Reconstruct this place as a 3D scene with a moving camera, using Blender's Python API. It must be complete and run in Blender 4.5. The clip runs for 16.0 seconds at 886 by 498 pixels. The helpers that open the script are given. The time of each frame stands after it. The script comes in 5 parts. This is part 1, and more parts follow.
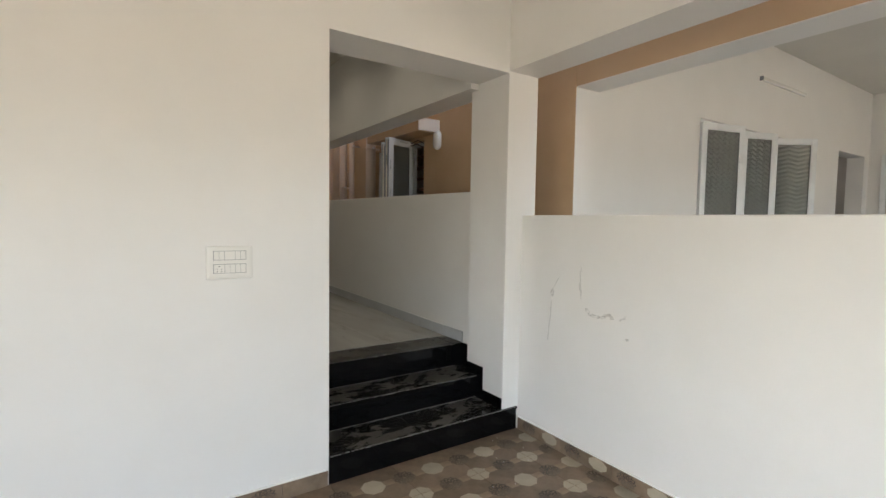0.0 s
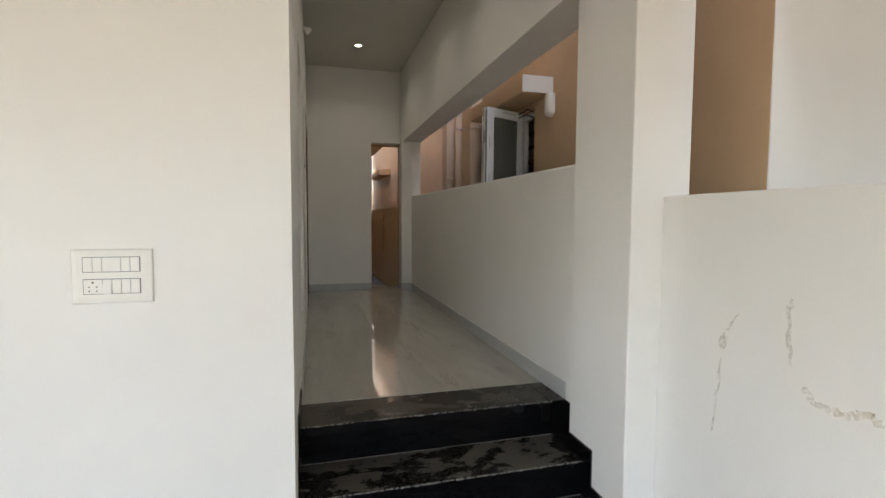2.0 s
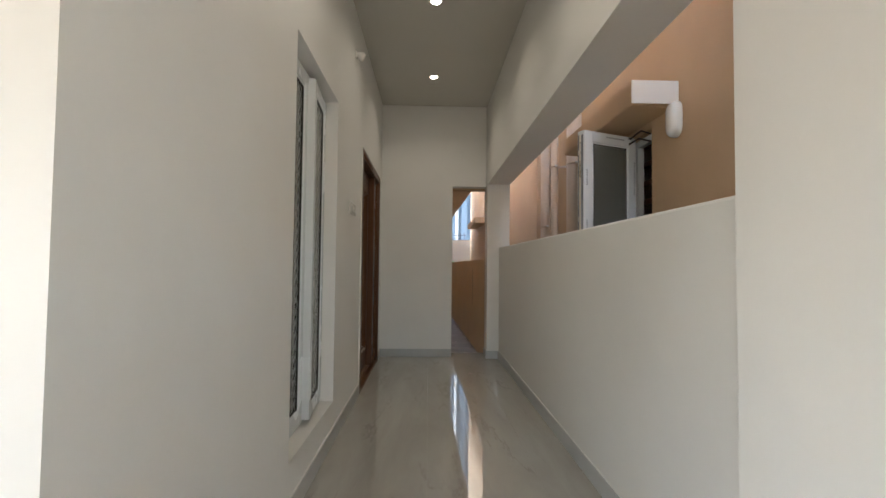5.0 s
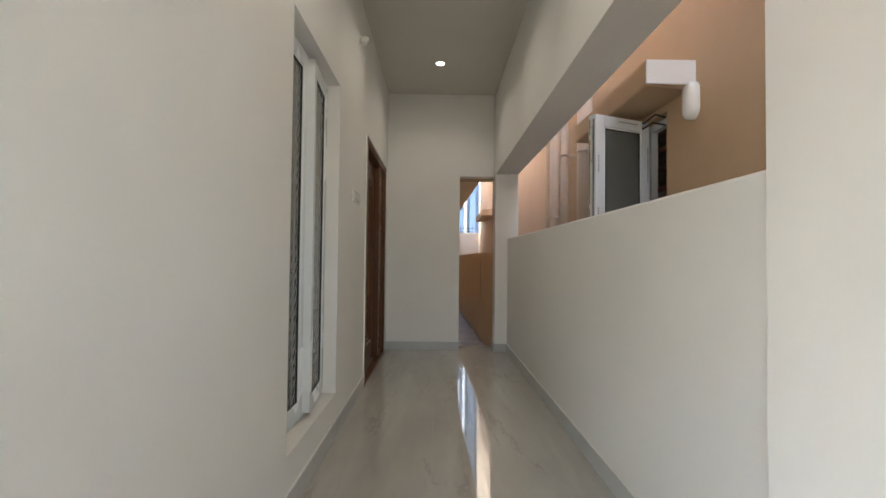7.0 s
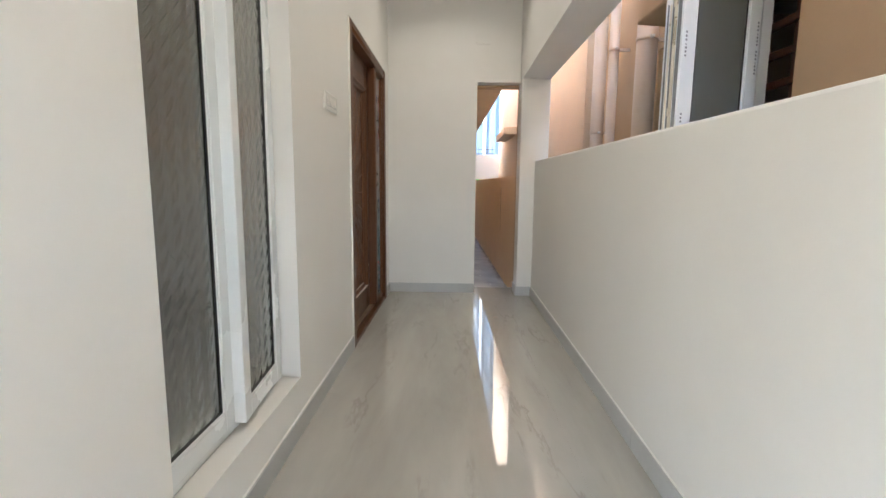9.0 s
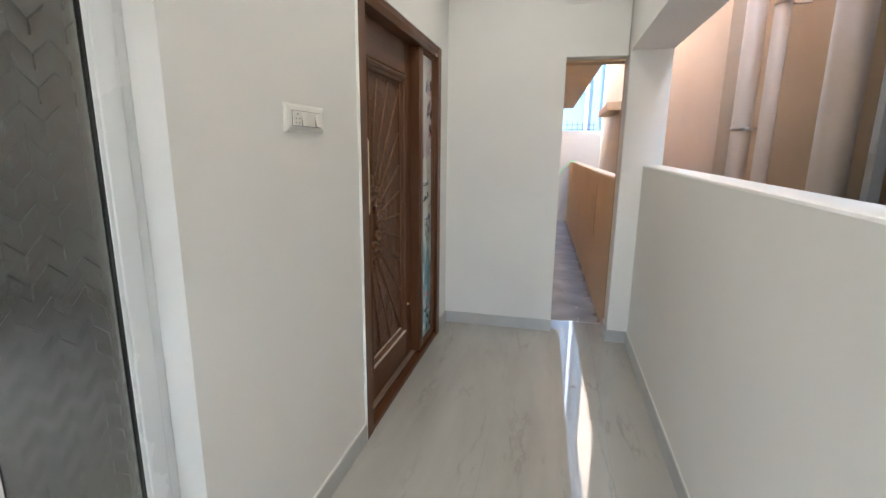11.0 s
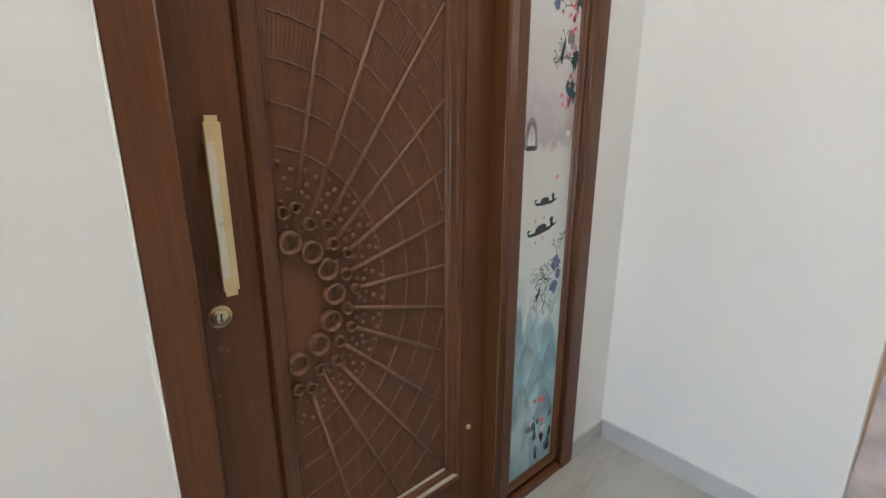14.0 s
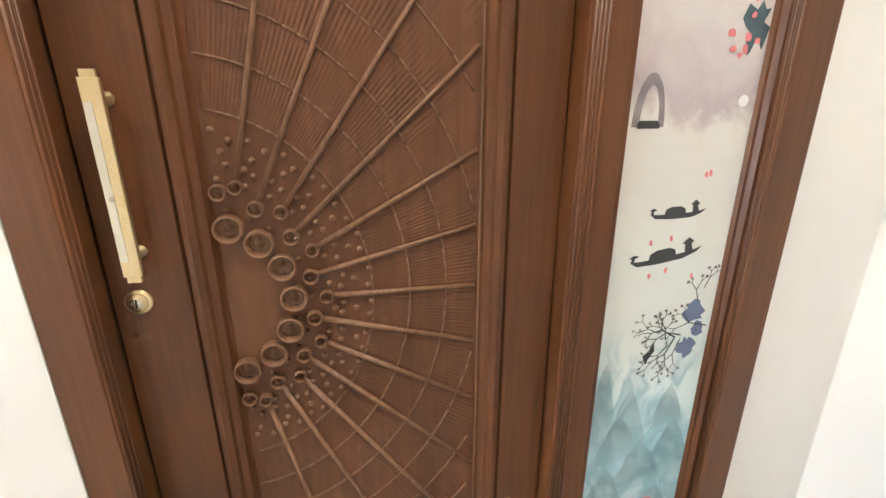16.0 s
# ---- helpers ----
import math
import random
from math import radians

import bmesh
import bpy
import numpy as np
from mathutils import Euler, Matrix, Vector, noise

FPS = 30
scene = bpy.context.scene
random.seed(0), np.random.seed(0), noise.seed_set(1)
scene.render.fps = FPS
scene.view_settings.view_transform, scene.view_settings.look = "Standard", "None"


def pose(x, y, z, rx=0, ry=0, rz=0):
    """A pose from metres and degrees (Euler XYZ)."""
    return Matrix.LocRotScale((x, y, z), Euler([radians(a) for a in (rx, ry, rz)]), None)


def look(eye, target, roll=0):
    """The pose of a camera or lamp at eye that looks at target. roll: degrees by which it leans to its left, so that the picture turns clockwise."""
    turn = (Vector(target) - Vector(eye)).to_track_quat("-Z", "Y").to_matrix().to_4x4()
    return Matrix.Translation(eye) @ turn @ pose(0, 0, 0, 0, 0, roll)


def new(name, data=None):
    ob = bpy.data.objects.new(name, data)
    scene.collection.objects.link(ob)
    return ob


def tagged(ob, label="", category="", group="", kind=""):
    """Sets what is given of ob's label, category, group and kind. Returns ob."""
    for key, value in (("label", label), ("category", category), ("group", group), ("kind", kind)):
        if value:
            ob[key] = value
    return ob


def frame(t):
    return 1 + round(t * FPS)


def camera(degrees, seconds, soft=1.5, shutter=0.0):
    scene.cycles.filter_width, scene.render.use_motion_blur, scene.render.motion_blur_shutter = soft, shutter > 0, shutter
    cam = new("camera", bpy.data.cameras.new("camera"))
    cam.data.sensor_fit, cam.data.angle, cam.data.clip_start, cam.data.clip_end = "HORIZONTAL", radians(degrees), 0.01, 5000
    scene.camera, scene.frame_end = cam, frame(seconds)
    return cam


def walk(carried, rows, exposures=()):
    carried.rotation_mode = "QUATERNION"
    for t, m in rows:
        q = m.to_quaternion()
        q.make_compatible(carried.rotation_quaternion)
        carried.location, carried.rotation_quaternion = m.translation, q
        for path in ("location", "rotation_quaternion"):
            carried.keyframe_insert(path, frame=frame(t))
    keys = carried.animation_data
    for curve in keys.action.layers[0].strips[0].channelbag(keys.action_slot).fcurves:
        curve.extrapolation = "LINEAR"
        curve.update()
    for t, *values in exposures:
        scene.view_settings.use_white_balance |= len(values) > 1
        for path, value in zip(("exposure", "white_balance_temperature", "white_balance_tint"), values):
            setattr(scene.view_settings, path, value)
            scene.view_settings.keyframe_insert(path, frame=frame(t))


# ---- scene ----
cam = camera(86.4, 16.0)
PATH = [
    (0, (0.021, 0.422, 1.579), (1.123, 2.087, 1.461), 0.9),
    (0.5, (0.363, 0.646, 1.558), (1.32, 2.399, 1.449), 0.7),
    (1, (0.659, 0.862, 1.558), (1.478, 2.683, 1.445), 0.7),
    (1.5, (0.922, 1.132, 1.532), (1.591, 3.013, 1.417), 0.5),
    (2, (1.094, 1.416, 1.527), (1.621, 3.341, 1.403), 0.3),
    (2.5, (1.295, 1.748, 1.541), (1.676, 3.708, 1.416), 0.6),
    (3, (1.381, 2.052, 1.540), (1.643, 4.031, 1.415), 0.6),
    (3.5, (1.431, 2.297, 1.553), (1.605, 4.286, 1.43), 0.7),
    (4, (1.502, 2.400, 1.574), (1.614, 4.392, 1.458), 0.4),
    (4.5, (1.547, 2.422, 1.6), (1.637, 4.419, 1.539), 0.4),
    (5, (1.608, 2.421, 1.622), (1.67, 4.418, 1.697), 0.6),
    (7.5, (1.633, 2.621, 1.558), (1.657, 4.621, 1.585), 0.6),
    (8, (1.622, 2.875, 1.522), (1.646, 4.872, 1.428), 0.6),
    (10.5, (1.865, 4.275, 1.922), (1.540, 6.213, 1.556), 0.65),
    (11, (1.878, 4.555, 1.970), (1.431, 6.460, 1.553), 0.65),
    (11.5, (1.955, 4.877, 2.008), (1.328, 6.721, 1.555), 0.5),
    (12, (2.007, 5.216, 2.031), (1.237, 6.999, 1.557), 0.8),
    (12.5, (2.027, 5.541, 2.022), (1.090, 7.241, 1.540), 0.3),
    (13, (2.012, 5.854, 2.008), (0.906, 7.448, 1.524), -0.2),
    (13.5, (2.016, 6.165, 2.019), (0.742, 7.617, 1.501), -0.1),
    (14, (1.984, 6.438, 2.007), (0.549, 7.724, 1.473), 0.1),
    (14.5, (1.898, 6.699, 2.006), (0.316, 7.782, 1.438), 0.3),
    (15, (1.847, 6.934, 1.981), (0.117, 7.738, 1.381), 0.2),
    (15.5, (1.834, 7.095, 1.963), (0.013, 7.631, 1.332), -0.0),
    (16, (1.878, 7.146, 1.984), (0.017, 7.486, 1.333), -0.1),
]
EXPOSURES = [(0.0, 2.59, 6100, 9), (2.5, 2.9, 5950, 9), (4.0, 3.23, 5900, 9), (5.0, 3.32, 5900, 9), (7.5, 3.68, 5700, 9), (8.0, 3.97, 5600, 9), (10.5, 4.51, 5600, 9), (11.0, 4.47, 5300, 8), (12.5, 4.53, 5100, 8), (13.0, 4.54, 5150, 9), (14.0, 4.93, 5150, 9), (14.5, 5.26, 5150, 9), (15.5, 5.77, 5400, 10), (16.0, 5.92, 5500, 10)]
walk(cam, [(t, look(eye, target, roll)) for t, eye, target, roll in PATH], EXPOSURES)

# ---- light ----
world = bpy.data.worlds.new("sky")
scene.world = world
world.use_nodes = True
wn = world.node_tree.nodes
sky = wn.new("ShaderNodeTexSky")
sky.sky_type, sky.sun_disc = "NISHITA", False
sky.sun_elevation, sky.sun_rotation = radians(42), radians(275)
sky.air_density, sky.dust_density = 1.0, 2.5
wn["Background"].inputs["Strength"].default_value = 0.15
haze = wn.new("ShaderNodeHueSaturation")
haze.inputs["Saturation"].default_value = 0.5
world.node_tree.links.new(sky.outputs[0], haze.inputs["Color"])
world.node_tree.links.new(haze.outputs[0], wn["Background"].inputs["Color"])
DOWNLIGHT_WATTS = 0.28
sun = new("sun", bpy.data.lights.new("sun", "SUN"))
sun.data.energy, sun.data.angle, sun.data.color = 0.6, radians(8), (1.0, 0.96, 0.90)
sun.matrix_world = look((-37.0, 3.0, 33.4), (0, 0, 0))


# ---- materials ----
def ramp(nt, fac, stops):
    r = nt.nodes.new("ShaderNodeValToRGB")
    while len(r.color_ramp.elements) < len(stops):
        r.color_ramp.elements.new(0.5)
    for e, (p, c) in zip(r.color_ramp.elements, stops):
        e.position, e.color = p, (*c, 1) if len(c) == 3 else c
    nt.links.new(fac, r.inputs[0])
    return r.outputs[0]


def noise_out(nt, coord, scale, detail=4, rough=0.55, distortion=0.0):
    n = nt.nodes.new("ShaderNodeTexNoise")
    n.inputs["Scale"].default_value, n.inputs["Detail"].default_value = scale, detail
    n.inputs["Roughness"].default_value, n.inputs["Distortion"].default_value = rough, distortion
    nt.links.new(coord, n.inputs["Vector"])
    return n.outputs["Fac"]


def mix_rgb(nt, fac, a, b, kind="MIX"):
    m = nt.nodes.new("ShaderNodeMix")
    m.data_type, m.blend_type = "RGBA", kind
    for sock, v in ((m.inputs[0], fac), (m.inputs[6], a), (m.inputs[7], b)):
        if hasattr(v, "is_output"):
            nt.links.new(v, sock)
        else:
            sock.default_value = v if isinstance(v, (int, float)) else (*v, 1)
    return m.outputs[2]


def base_mat(name):
    m = bpy.data.materials.new(name)
    m.use_nodes = True
    nt = m.node_tree
    return m, nt, nt.nodes["Principled BSDF"]


def coords(nt, stretch=(1, 1, 1), kind="Object"):
    c = nt.nodes.new("ShaderNodeTexCoord")
    mp = nt.nodes.new("ShaderNodeMapping")
    mp.inputs["Scale"].default_value = stretch
    nt.links.new(c.outputs[kind], mp.inputs["Vector"])
    return mp.outputs[0]


def bump_to(nt, bsdf, height, strength, distance):
    b = nt.nodes.new("ShaderNodeBump")
    b.inputs["Strength"].default_value, b.inputs["Distance"].default_value = strength, distance
    nt.links.new(height, b.inputs["Height"])
    nt.links.new(b.outputs[0], bsdf.inputs["Normal"])


def surface(name, dark, light, scale=3.0, rough=(0.5, 0.7), grain=180.0, bump=0.15, depth=0.002, metal=0.0, stretch=(1, 1, 1), coat=0.0):
    """A two-scale surface: broad patches between dark and light, fine grain, relief."""
    m, nt, b = base_mat(name)
    v = coords(nt, stretch)
    broad = noise_out(nt, v, scale, 5)
    fine = noise_out(nt, v, grain, 3)
    col = ramp(nt, broad, [(0.3, dark), (0.7, light)])
    col = mix_rgb(nt, 0.10, col, mix_rgb(nt, fine, (0.35, 0.35, 0.35), (0.65, 0.65, 0.65)), "OVERLAY")
    nt.links.new(col, b.inputs["Base Color"])
    rr = ramp(nt, broad, [(0.3, (rough[0],) * 3), (0.7, (rough[1],) * 3)])
    nt.links.new(rr, b.inputs["Roughness"])
    b.inputs["Metallic"].default_value = metal
    b.inputs["Coat Weight"].default_value = coat
    mixh = nt.nodes.new("ShaderNodeMath")
    mixh.operation = "MULTIPLY_ADD"
    nt.links.new(broad, mixh.inputs[0])
    mixh.inputs[1].default_value = 2.0
    nt.links.new(fine, mixh.inputs[2])
    bump_to(nt, b, mixh.outputs[0], bump, depth)
    return m


M_CREAM = surface("cream_wall_paint", (0.785, 0.772, 0.735), (0.82, 0.808, 0.772), 1.9, (0.36, 0.50), 60, 0.16, 0.0015)
# Ceilings get a darker off-white than the walls; their shade is in the colour.
M_CEILING_SHADED = surface("shaded_ceiling_paint", (0.63, 0.61, 0.55), (0.67, 0.65, 0.59), 1.2, (0.7, 0.85), 120, 0.10, 0.001)
M_PEACH = surface("peach_exterior_paint", (0.50, 0.348, 0.200), (0.56, 0.398, 0.240), 1.8, (0.6, 0.8), 90, 0.25, 0.002)
# Paler copy of the peach paint; sunlight on the far wall is in the colour.
M_SUNLITPEACH = surface("sunlit_peach_paint", (0.60, 0.475, 0.335), (0.66, 0.53, 0.385), 1.8, (0.6, 0.8), 90, 0.25, 0.002)
M_ORANGE = surface("ochre_compound_paint", (0.70, 0.55, 0.37), (0.77, 0.62, 0.44), 2.0, (0.6, 0.8), 80, 0.3, 0.002)
M_PALE = surface("pale_peach_paint", (0.63, 0.61, 0.565), (0.69, 0.67, 0.625), 1.5, (0.6, 0.8), 80, 0.25, 0.002)
M_BLUE = surface("pale_blue_paint", (0.115, 0.165, 0.22), (0.145, 0.20, 0.26), 1.0, (0.6, 0.8), 60, 0.2, 0.002)
M_CONCRETE = surface("bare_concrete", (0.27, 0.26, 0.245), (0.48, 0.46, 0.435), 3.2, (0.6, 0.9), 60, 0.3, 0.004)
M_UPVC = surface("white_upvc", (0.74, 0.77, 0.77), (0.80, 0.82, 0.82), 2.0, (0.22, 0.3), 60, 0.02, 0.0005)
M_PLASTIC = surface("white_switch_plastic", (0.80, 0.79, 0.74), (0.84, 0.83, 0.78), 5.0, (0.18, 0.26), 200, 0.02, 0.0003)
M_BLACK = surface("black_gasket", (0.012, 0.012, 0.012), (0.03, 0.03, 0.03), 5, (0.5, 0.7), 100, 0.1, 0.0005)
M_PIPE = surface("painted_drain_pipe", (0.56, 0.45, 0.34), (0.63, 0.52, 0.41), 4, (0.35, 0.5), 80, 0.1, 0.001)
M_BRASS = surface("brushed_brass", (0.70, 0.56, 0.30), (0.80, 0.67, 0.40), 8, (0.28, 0.42), 300, 0.2, 0.0005, metal=0.9)
M_SATIN = surface("satin_champagne_metal", (0.72, 0.67, 0.56), (0.80, 0.76, 0.66), 8, (0.25, 0.35), 300, 0.05, 0.0003, metal=0.85)
M_IRON = surface("dark_iron", (0.03, 0.03, 0.05), (0.06, 0.06, 0.09), 10, (0.4, 0.6), 120, 0.2, 0.001, metal=0.5)
M_EARTH = surface("dry_earth", (0.40, 0.31, 0.20), (0.53, 0.43, 0.30), 0.6, (0.85, 0.95), 20, 0.5, 0.02)
M_SKIRT = surface("grey_marble_skirting", (0.47, 0.475, 0.465), (0.54, 0.54, 0.53), 3, (0.3, 0.38), 70, 0.02, 0.001)
M_DUST = surface("pale_dust", (0.42, 0.36, 0.30), (0.55, 0.48, 0.41), 12, (0.8, 0.95), 150, 0.4, 0.002)
M_RUBBLE = surface("mortar_crumbs", (0.25, 0.22, 0.19), (0.45, 0.41, 0.37), 20, (0.8, 0.95), 90, 0.5, 0.004)
M_CHIP = surface("dusty_granite_edge", (0.07, 0.066, 0.060), (0.26, 0.245, 0.22), 60, (0.7, 0.9), 200, 0.3, 0.001)
M_GREEN = surface("green_plastic_cord", (0.10, 0.75, 0.18), (0.16, 0.85, 0.25), 20, (0.4, 0.5), 100, 0.1, 0.0005)
M_INTERIOR = surface("inner_room_paint", (0.55, 0.50, 0.44), (0.62, 0.57, 0.50), 1.5, (0.6, 0.8), 90, 0.1, 0.001)


def wood_mat(name, dark, light, axis=2, rough=0.40, relief=None):
    m, nt, b = base_mat(name)
    st = [34, 34, 34]
    st[axis] = 1.1
    v = coords(nt, st)
    w = noise_out(nt, v, 3.0, 7, 0.62, 0.5)
    broad = noise_out(nt, coords(nt), 2.6, 4, 0.6)
    streak = noise_out(nt, coords(nt, [s * 0.25 for s in st]), 2.0, 3)
    col = ramp(nt, w, [(0.25, dark), (0.75, light)])
    col = mix_rgb(nt, 0.45, col, mix_rgb(nt, broad, (0.2, 0.2, 0.2), (0.8, 0.77, 0.74)), "OVERLAY")
    col = mix_rgb(nt, 0.30, col, mix_rgb(nt, streak, (0.22, 0.22, 0.22), (0.78, 0.76, 0.74)), "OVERLAY")
    wear = noise_out(nt, coords(nt), 16.0, 6, 0.7)
    lo = 0.60 if relief else 0.70
    col = mix_rgb(nt, ramp(nt, wear, [(lo, (0, 0, 0)), (lo + 0.14, (0.45, 0.45, 0.45))]), col, (0.32, 0.18, 0.10))
    nt.links.new(col, b.inputs["Base Color"])
    nt.links.new(ramp(nt, broad, [(0.3, (rough - 0.06,) * 3), (0.7, (rough + 0.10,) * 3)]), b.inputs["Roughness"])
    b.inputs["Specular IOR Level"].default_value = 0.45
    bump_to(nt, b, w, 0.22, 0.0008)
    return m


M_WOOD = wood_mat("dark_teak_frame", (0.078, 0.0285, 0.0078), (0.146, 0.055, 0.0155))
M_WOODY = wood_mat("dark_teak_rail", (0.078, 0.0285, 0.0078), (0.146, 0.055, 0.0155), axis=1)
M_CARVE = wood_mat("worn_carving_teak", (0.115, 0.055, 0.025), (0.25, 0.138, 0.075), relief=True)
M_RIM = wood_mat("worn_rim_lit_edge", (0.125, 0.060, 0.029), (0.25, 0.135, 0.075), relief=True)
M_WORN = wood_mat("worn_dusty_sill", (0.13, 0.085, 0.055), (0.30, 0.225, 0.165), axis=1, rough=0.62, relief=True)
M_DARKWOOD = wood_mat("deep_brown_shutter", (0.055, 0.020, 0.010), (0.12, 0.045, 0.022))


def ribbed_mat():
    """The door panel: teak with fine carved ribs that run round the medallion's centre."""
    m, nt, b = base_mat("ribbed_teak_panel")
    st = coords(nt, (14, 14, 0.9))
    w = noise_out(nt, st, 3.0, 7, 0.62, 0.6)
    sc = noise_out(nt, coords(nt), 16.0, 6, 0.7)
    col = ramp(nt, w, [(0.28, (0.078, 0.030, 0.0105)), (0.72, (0.146, 0.057, 0.020))])
    col = mix_rgb(nt, ramp(nt, sc, [(0.58, (0, 0, 0)), (0.80, (0.45, 0.45, 0.45))]), col, (0.24, 0.115, 0.055))
    b.inputs["Roughness"].default_value = 0.46
    b.inputs["Specular IOR Level"].default_value = 0.45
    c = nt.nodes.new("ShaderNodeTexCoord")
    sub = nt.nodes.new("ShaderNodeVectorMath")
    sub.operation = "SUBTRACT"
    nt.links.new(c.outputs["Object"], sub.inputs[0])
    sub.inputs[1].default_value = RIB_CENTRE
    mul = nt.nodes.new("ShaderNodeVectorMath")
    mul.operation = "MULTIPLY"
    nt.links.new(sub.outputs[0], mul.inputs[0])
    mul.inputs[1].default_value = (0, 1.16, 1.0)
    ln = nt.nodes.new("ShaderNodeVectorMath")
    ln.operation = "LENGTH"
    nt.links.new(mul.outputs[0], ln.inputs[0])
    disc = ramp(nt, ln.outputs["Value"], [(0.150, (0.75, 0.75, 0.75)), (0.165, (0, 0, 0))])
    nt.links.new(mix_rgb(nt, disc, col, mix_rgb(nt, w, (0.125, 0.052, 0.020), (0.21, 0.092, 0.038))), b.inputs["Base Color"])
    sep = nt.nodes.new("ShaderNodeSeparateXYZ")
    nt.links.new(sub.outputs[0], sep.inputs[0])
    ang = nt.nodes.new("ShaderNodeMath")
    ang.operation = "ARCTAN2"
    nt.links.new(sep.outputs["Z"], ang.inputs[0])
    nt.links.new(sep.outputs["Y"], ang.inputs[1])
    sn = nt.nodes.new("ShaderNodeMath")
    sn.operation = "MULTIPLY_ADD"
    nt.links.new(ang.outputs[0], sn.inputs[0])
    sn.inputs[1].default_value = 390.0
    nt.links.new(noise_out(nt, coords(nt), 12.0, 3), sn.inputs[2])
    si = nt.nodes.new("ShaderNodeMath")
    si.operation = "SINE"
    nt.links.new(sn.outputs[0], si.inputs[0])
    gate = nt.nodes.new("ShaderNodeMath")
    gate.operation = "GREATER_THAN"
    nt.links.new(ln.outputs["Value"], gate.inputs[0])
    gate.inputs[1].default_value = 0.39
    patch = nt.nodes.new("ShaderNodeMath")
    patch.operation = "MULTIPLY"
    nt.links.new(gate.outputs[0], patch.inputs[0])
    nt.links.new(ramp(nt, noise_out(nt, coords(nt), 7.0, 3), [(0.35, (0.15,) * 3), (0.6, (1,) * 3)]), patch.inputs[1])
    hh = nt.nodes.new("ShaderNodeMath")
    hh.operation = "MULTIPLY"
    nt.links.new(si.outputs[0], hh.inputs[0])
    nt.links.new(patch.outputs[0], hh.inputs[1])
    bump_to(nt, b, hh.outputs[0], 0.55, 0.0011)
    return m


def granite_mat():
    m, nt, b = base_mat("black_granite")
    v = coords(nt)
    fleck = noise_out(nt, v, 46.0, 4, 0.7, 0.8)
    cell = noise_out(nt, v, 15.0, 7, 0.68, 2.2)
    wiped = noise_out(nt, coords(nt, (1.0, 1.7, 1.0)), 3.1, 8, 0.68, 0.25)
    scrape = noise_out(nt, v, 17.0, 7, 0.7, 1.2)
    col = ramp(nt, cell, [(0.45, (0.0030, 0.0030, 0.0033)), (0.75, (0.0075, 0.0075, 0.0085))])
    col = mix_rgb(nt, ramp(nt, fleck, [(0.70, (0, 0, 0)), (0.76, (0.8, 0.8, 0.8))]), col, (0.10, 0.105, 0.11))
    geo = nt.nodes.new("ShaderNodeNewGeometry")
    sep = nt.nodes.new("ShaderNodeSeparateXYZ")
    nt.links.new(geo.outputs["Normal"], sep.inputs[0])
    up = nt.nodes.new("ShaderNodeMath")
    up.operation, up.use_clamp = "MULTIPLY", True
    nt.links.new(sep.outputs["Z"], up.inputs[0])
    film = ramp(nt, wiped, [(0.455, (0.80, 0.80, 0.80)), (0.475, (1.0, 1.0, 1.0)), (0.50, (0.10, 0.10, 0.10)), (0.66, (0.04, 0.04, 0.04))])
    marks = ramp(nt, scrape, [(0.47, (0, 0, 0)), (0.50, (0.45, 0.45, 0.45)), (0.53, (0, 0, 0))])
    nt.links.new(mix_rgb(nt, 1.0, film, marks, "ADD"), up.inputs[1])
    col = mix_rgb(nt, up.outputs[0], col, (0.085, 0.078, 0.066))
    nt.links.new(col, b.inputs["Base Color"])
    nt.links.new(ramp(nt, up.outputs[0], [(0.0, (0.07,) * 3), (0.8, (0.42,) * 3)]), b.inputs["Roughness"])
    b.inputs["Specular IOR Level"].default_value = 0.22
    bump_to(nt, b, fleck, 0.05, 0.001)
    return m


def marble_mat():
    m, nt, b = base_mat("polished_cream_marble_tile")
    v = coords(nt)
    turn = nt.nodes.new("ShaderNodeMapping")
    turn.inputs["Rotation"].default_value = (0, 0, radians(38))
    turn.inputs["Scale"].default_value = (3.6, 0.75, 1.0)
    nt.links.new(v, turn.inputs["Vector"])
    vein = noise_out(nt, turn.outputs[0], 1.5, 7, 0.58, 0.25)
    cloud = noise_out(nt, turn.outputs[0], 0.8, 5, 0.6, 0.4)
    patch = noise_out(nt, turn.outputs[0], 1.7, 4, 0.6)
    col = ramp(nt, cloud, [(0.3, (0.38, 0.368, 0.335)), (0.7, (0.50, 0.488, 0.45))])
    line = ramp(nt, vein, [(0.478, (0, 0, 0)), (0.497, (0.30, 0.30, 0.30)), (0.503, (0.30, 0.30, 0.30)), (0.535, (0, 0, 0))])
    keep = ramp(nt, patch, [(0.50, (0, 0, 0)), (0.64, (1, 1, 1))])
    col = mix_rgb(nt, mix_rgb(nt, 1.0, line, keep, "MULTIPLY"), col, (0.20, 0.18, 0.155))
    nt.links.new(col, b.inputs["Base Color"])
    smear = noise_out(nt, coords(nt, (1.5, 3, 1)), 5.0, 5)
    nt.links.new(ramp(nt, smear, [(0.35, (0.012,) * 3), (0.75, (0.04,) * 3)]), b.inputs["Roughness"])
    b.inputs["Specular IOR Level"].default_value = 0.55
    wave = noise_out(nt, coords(nt), 2.6, 2)
    bump_to(nt, b, wave, 0.06, 0.004)
    return m


M_GRANITE, M_MARBLE = granite_mat(), marble_mat()


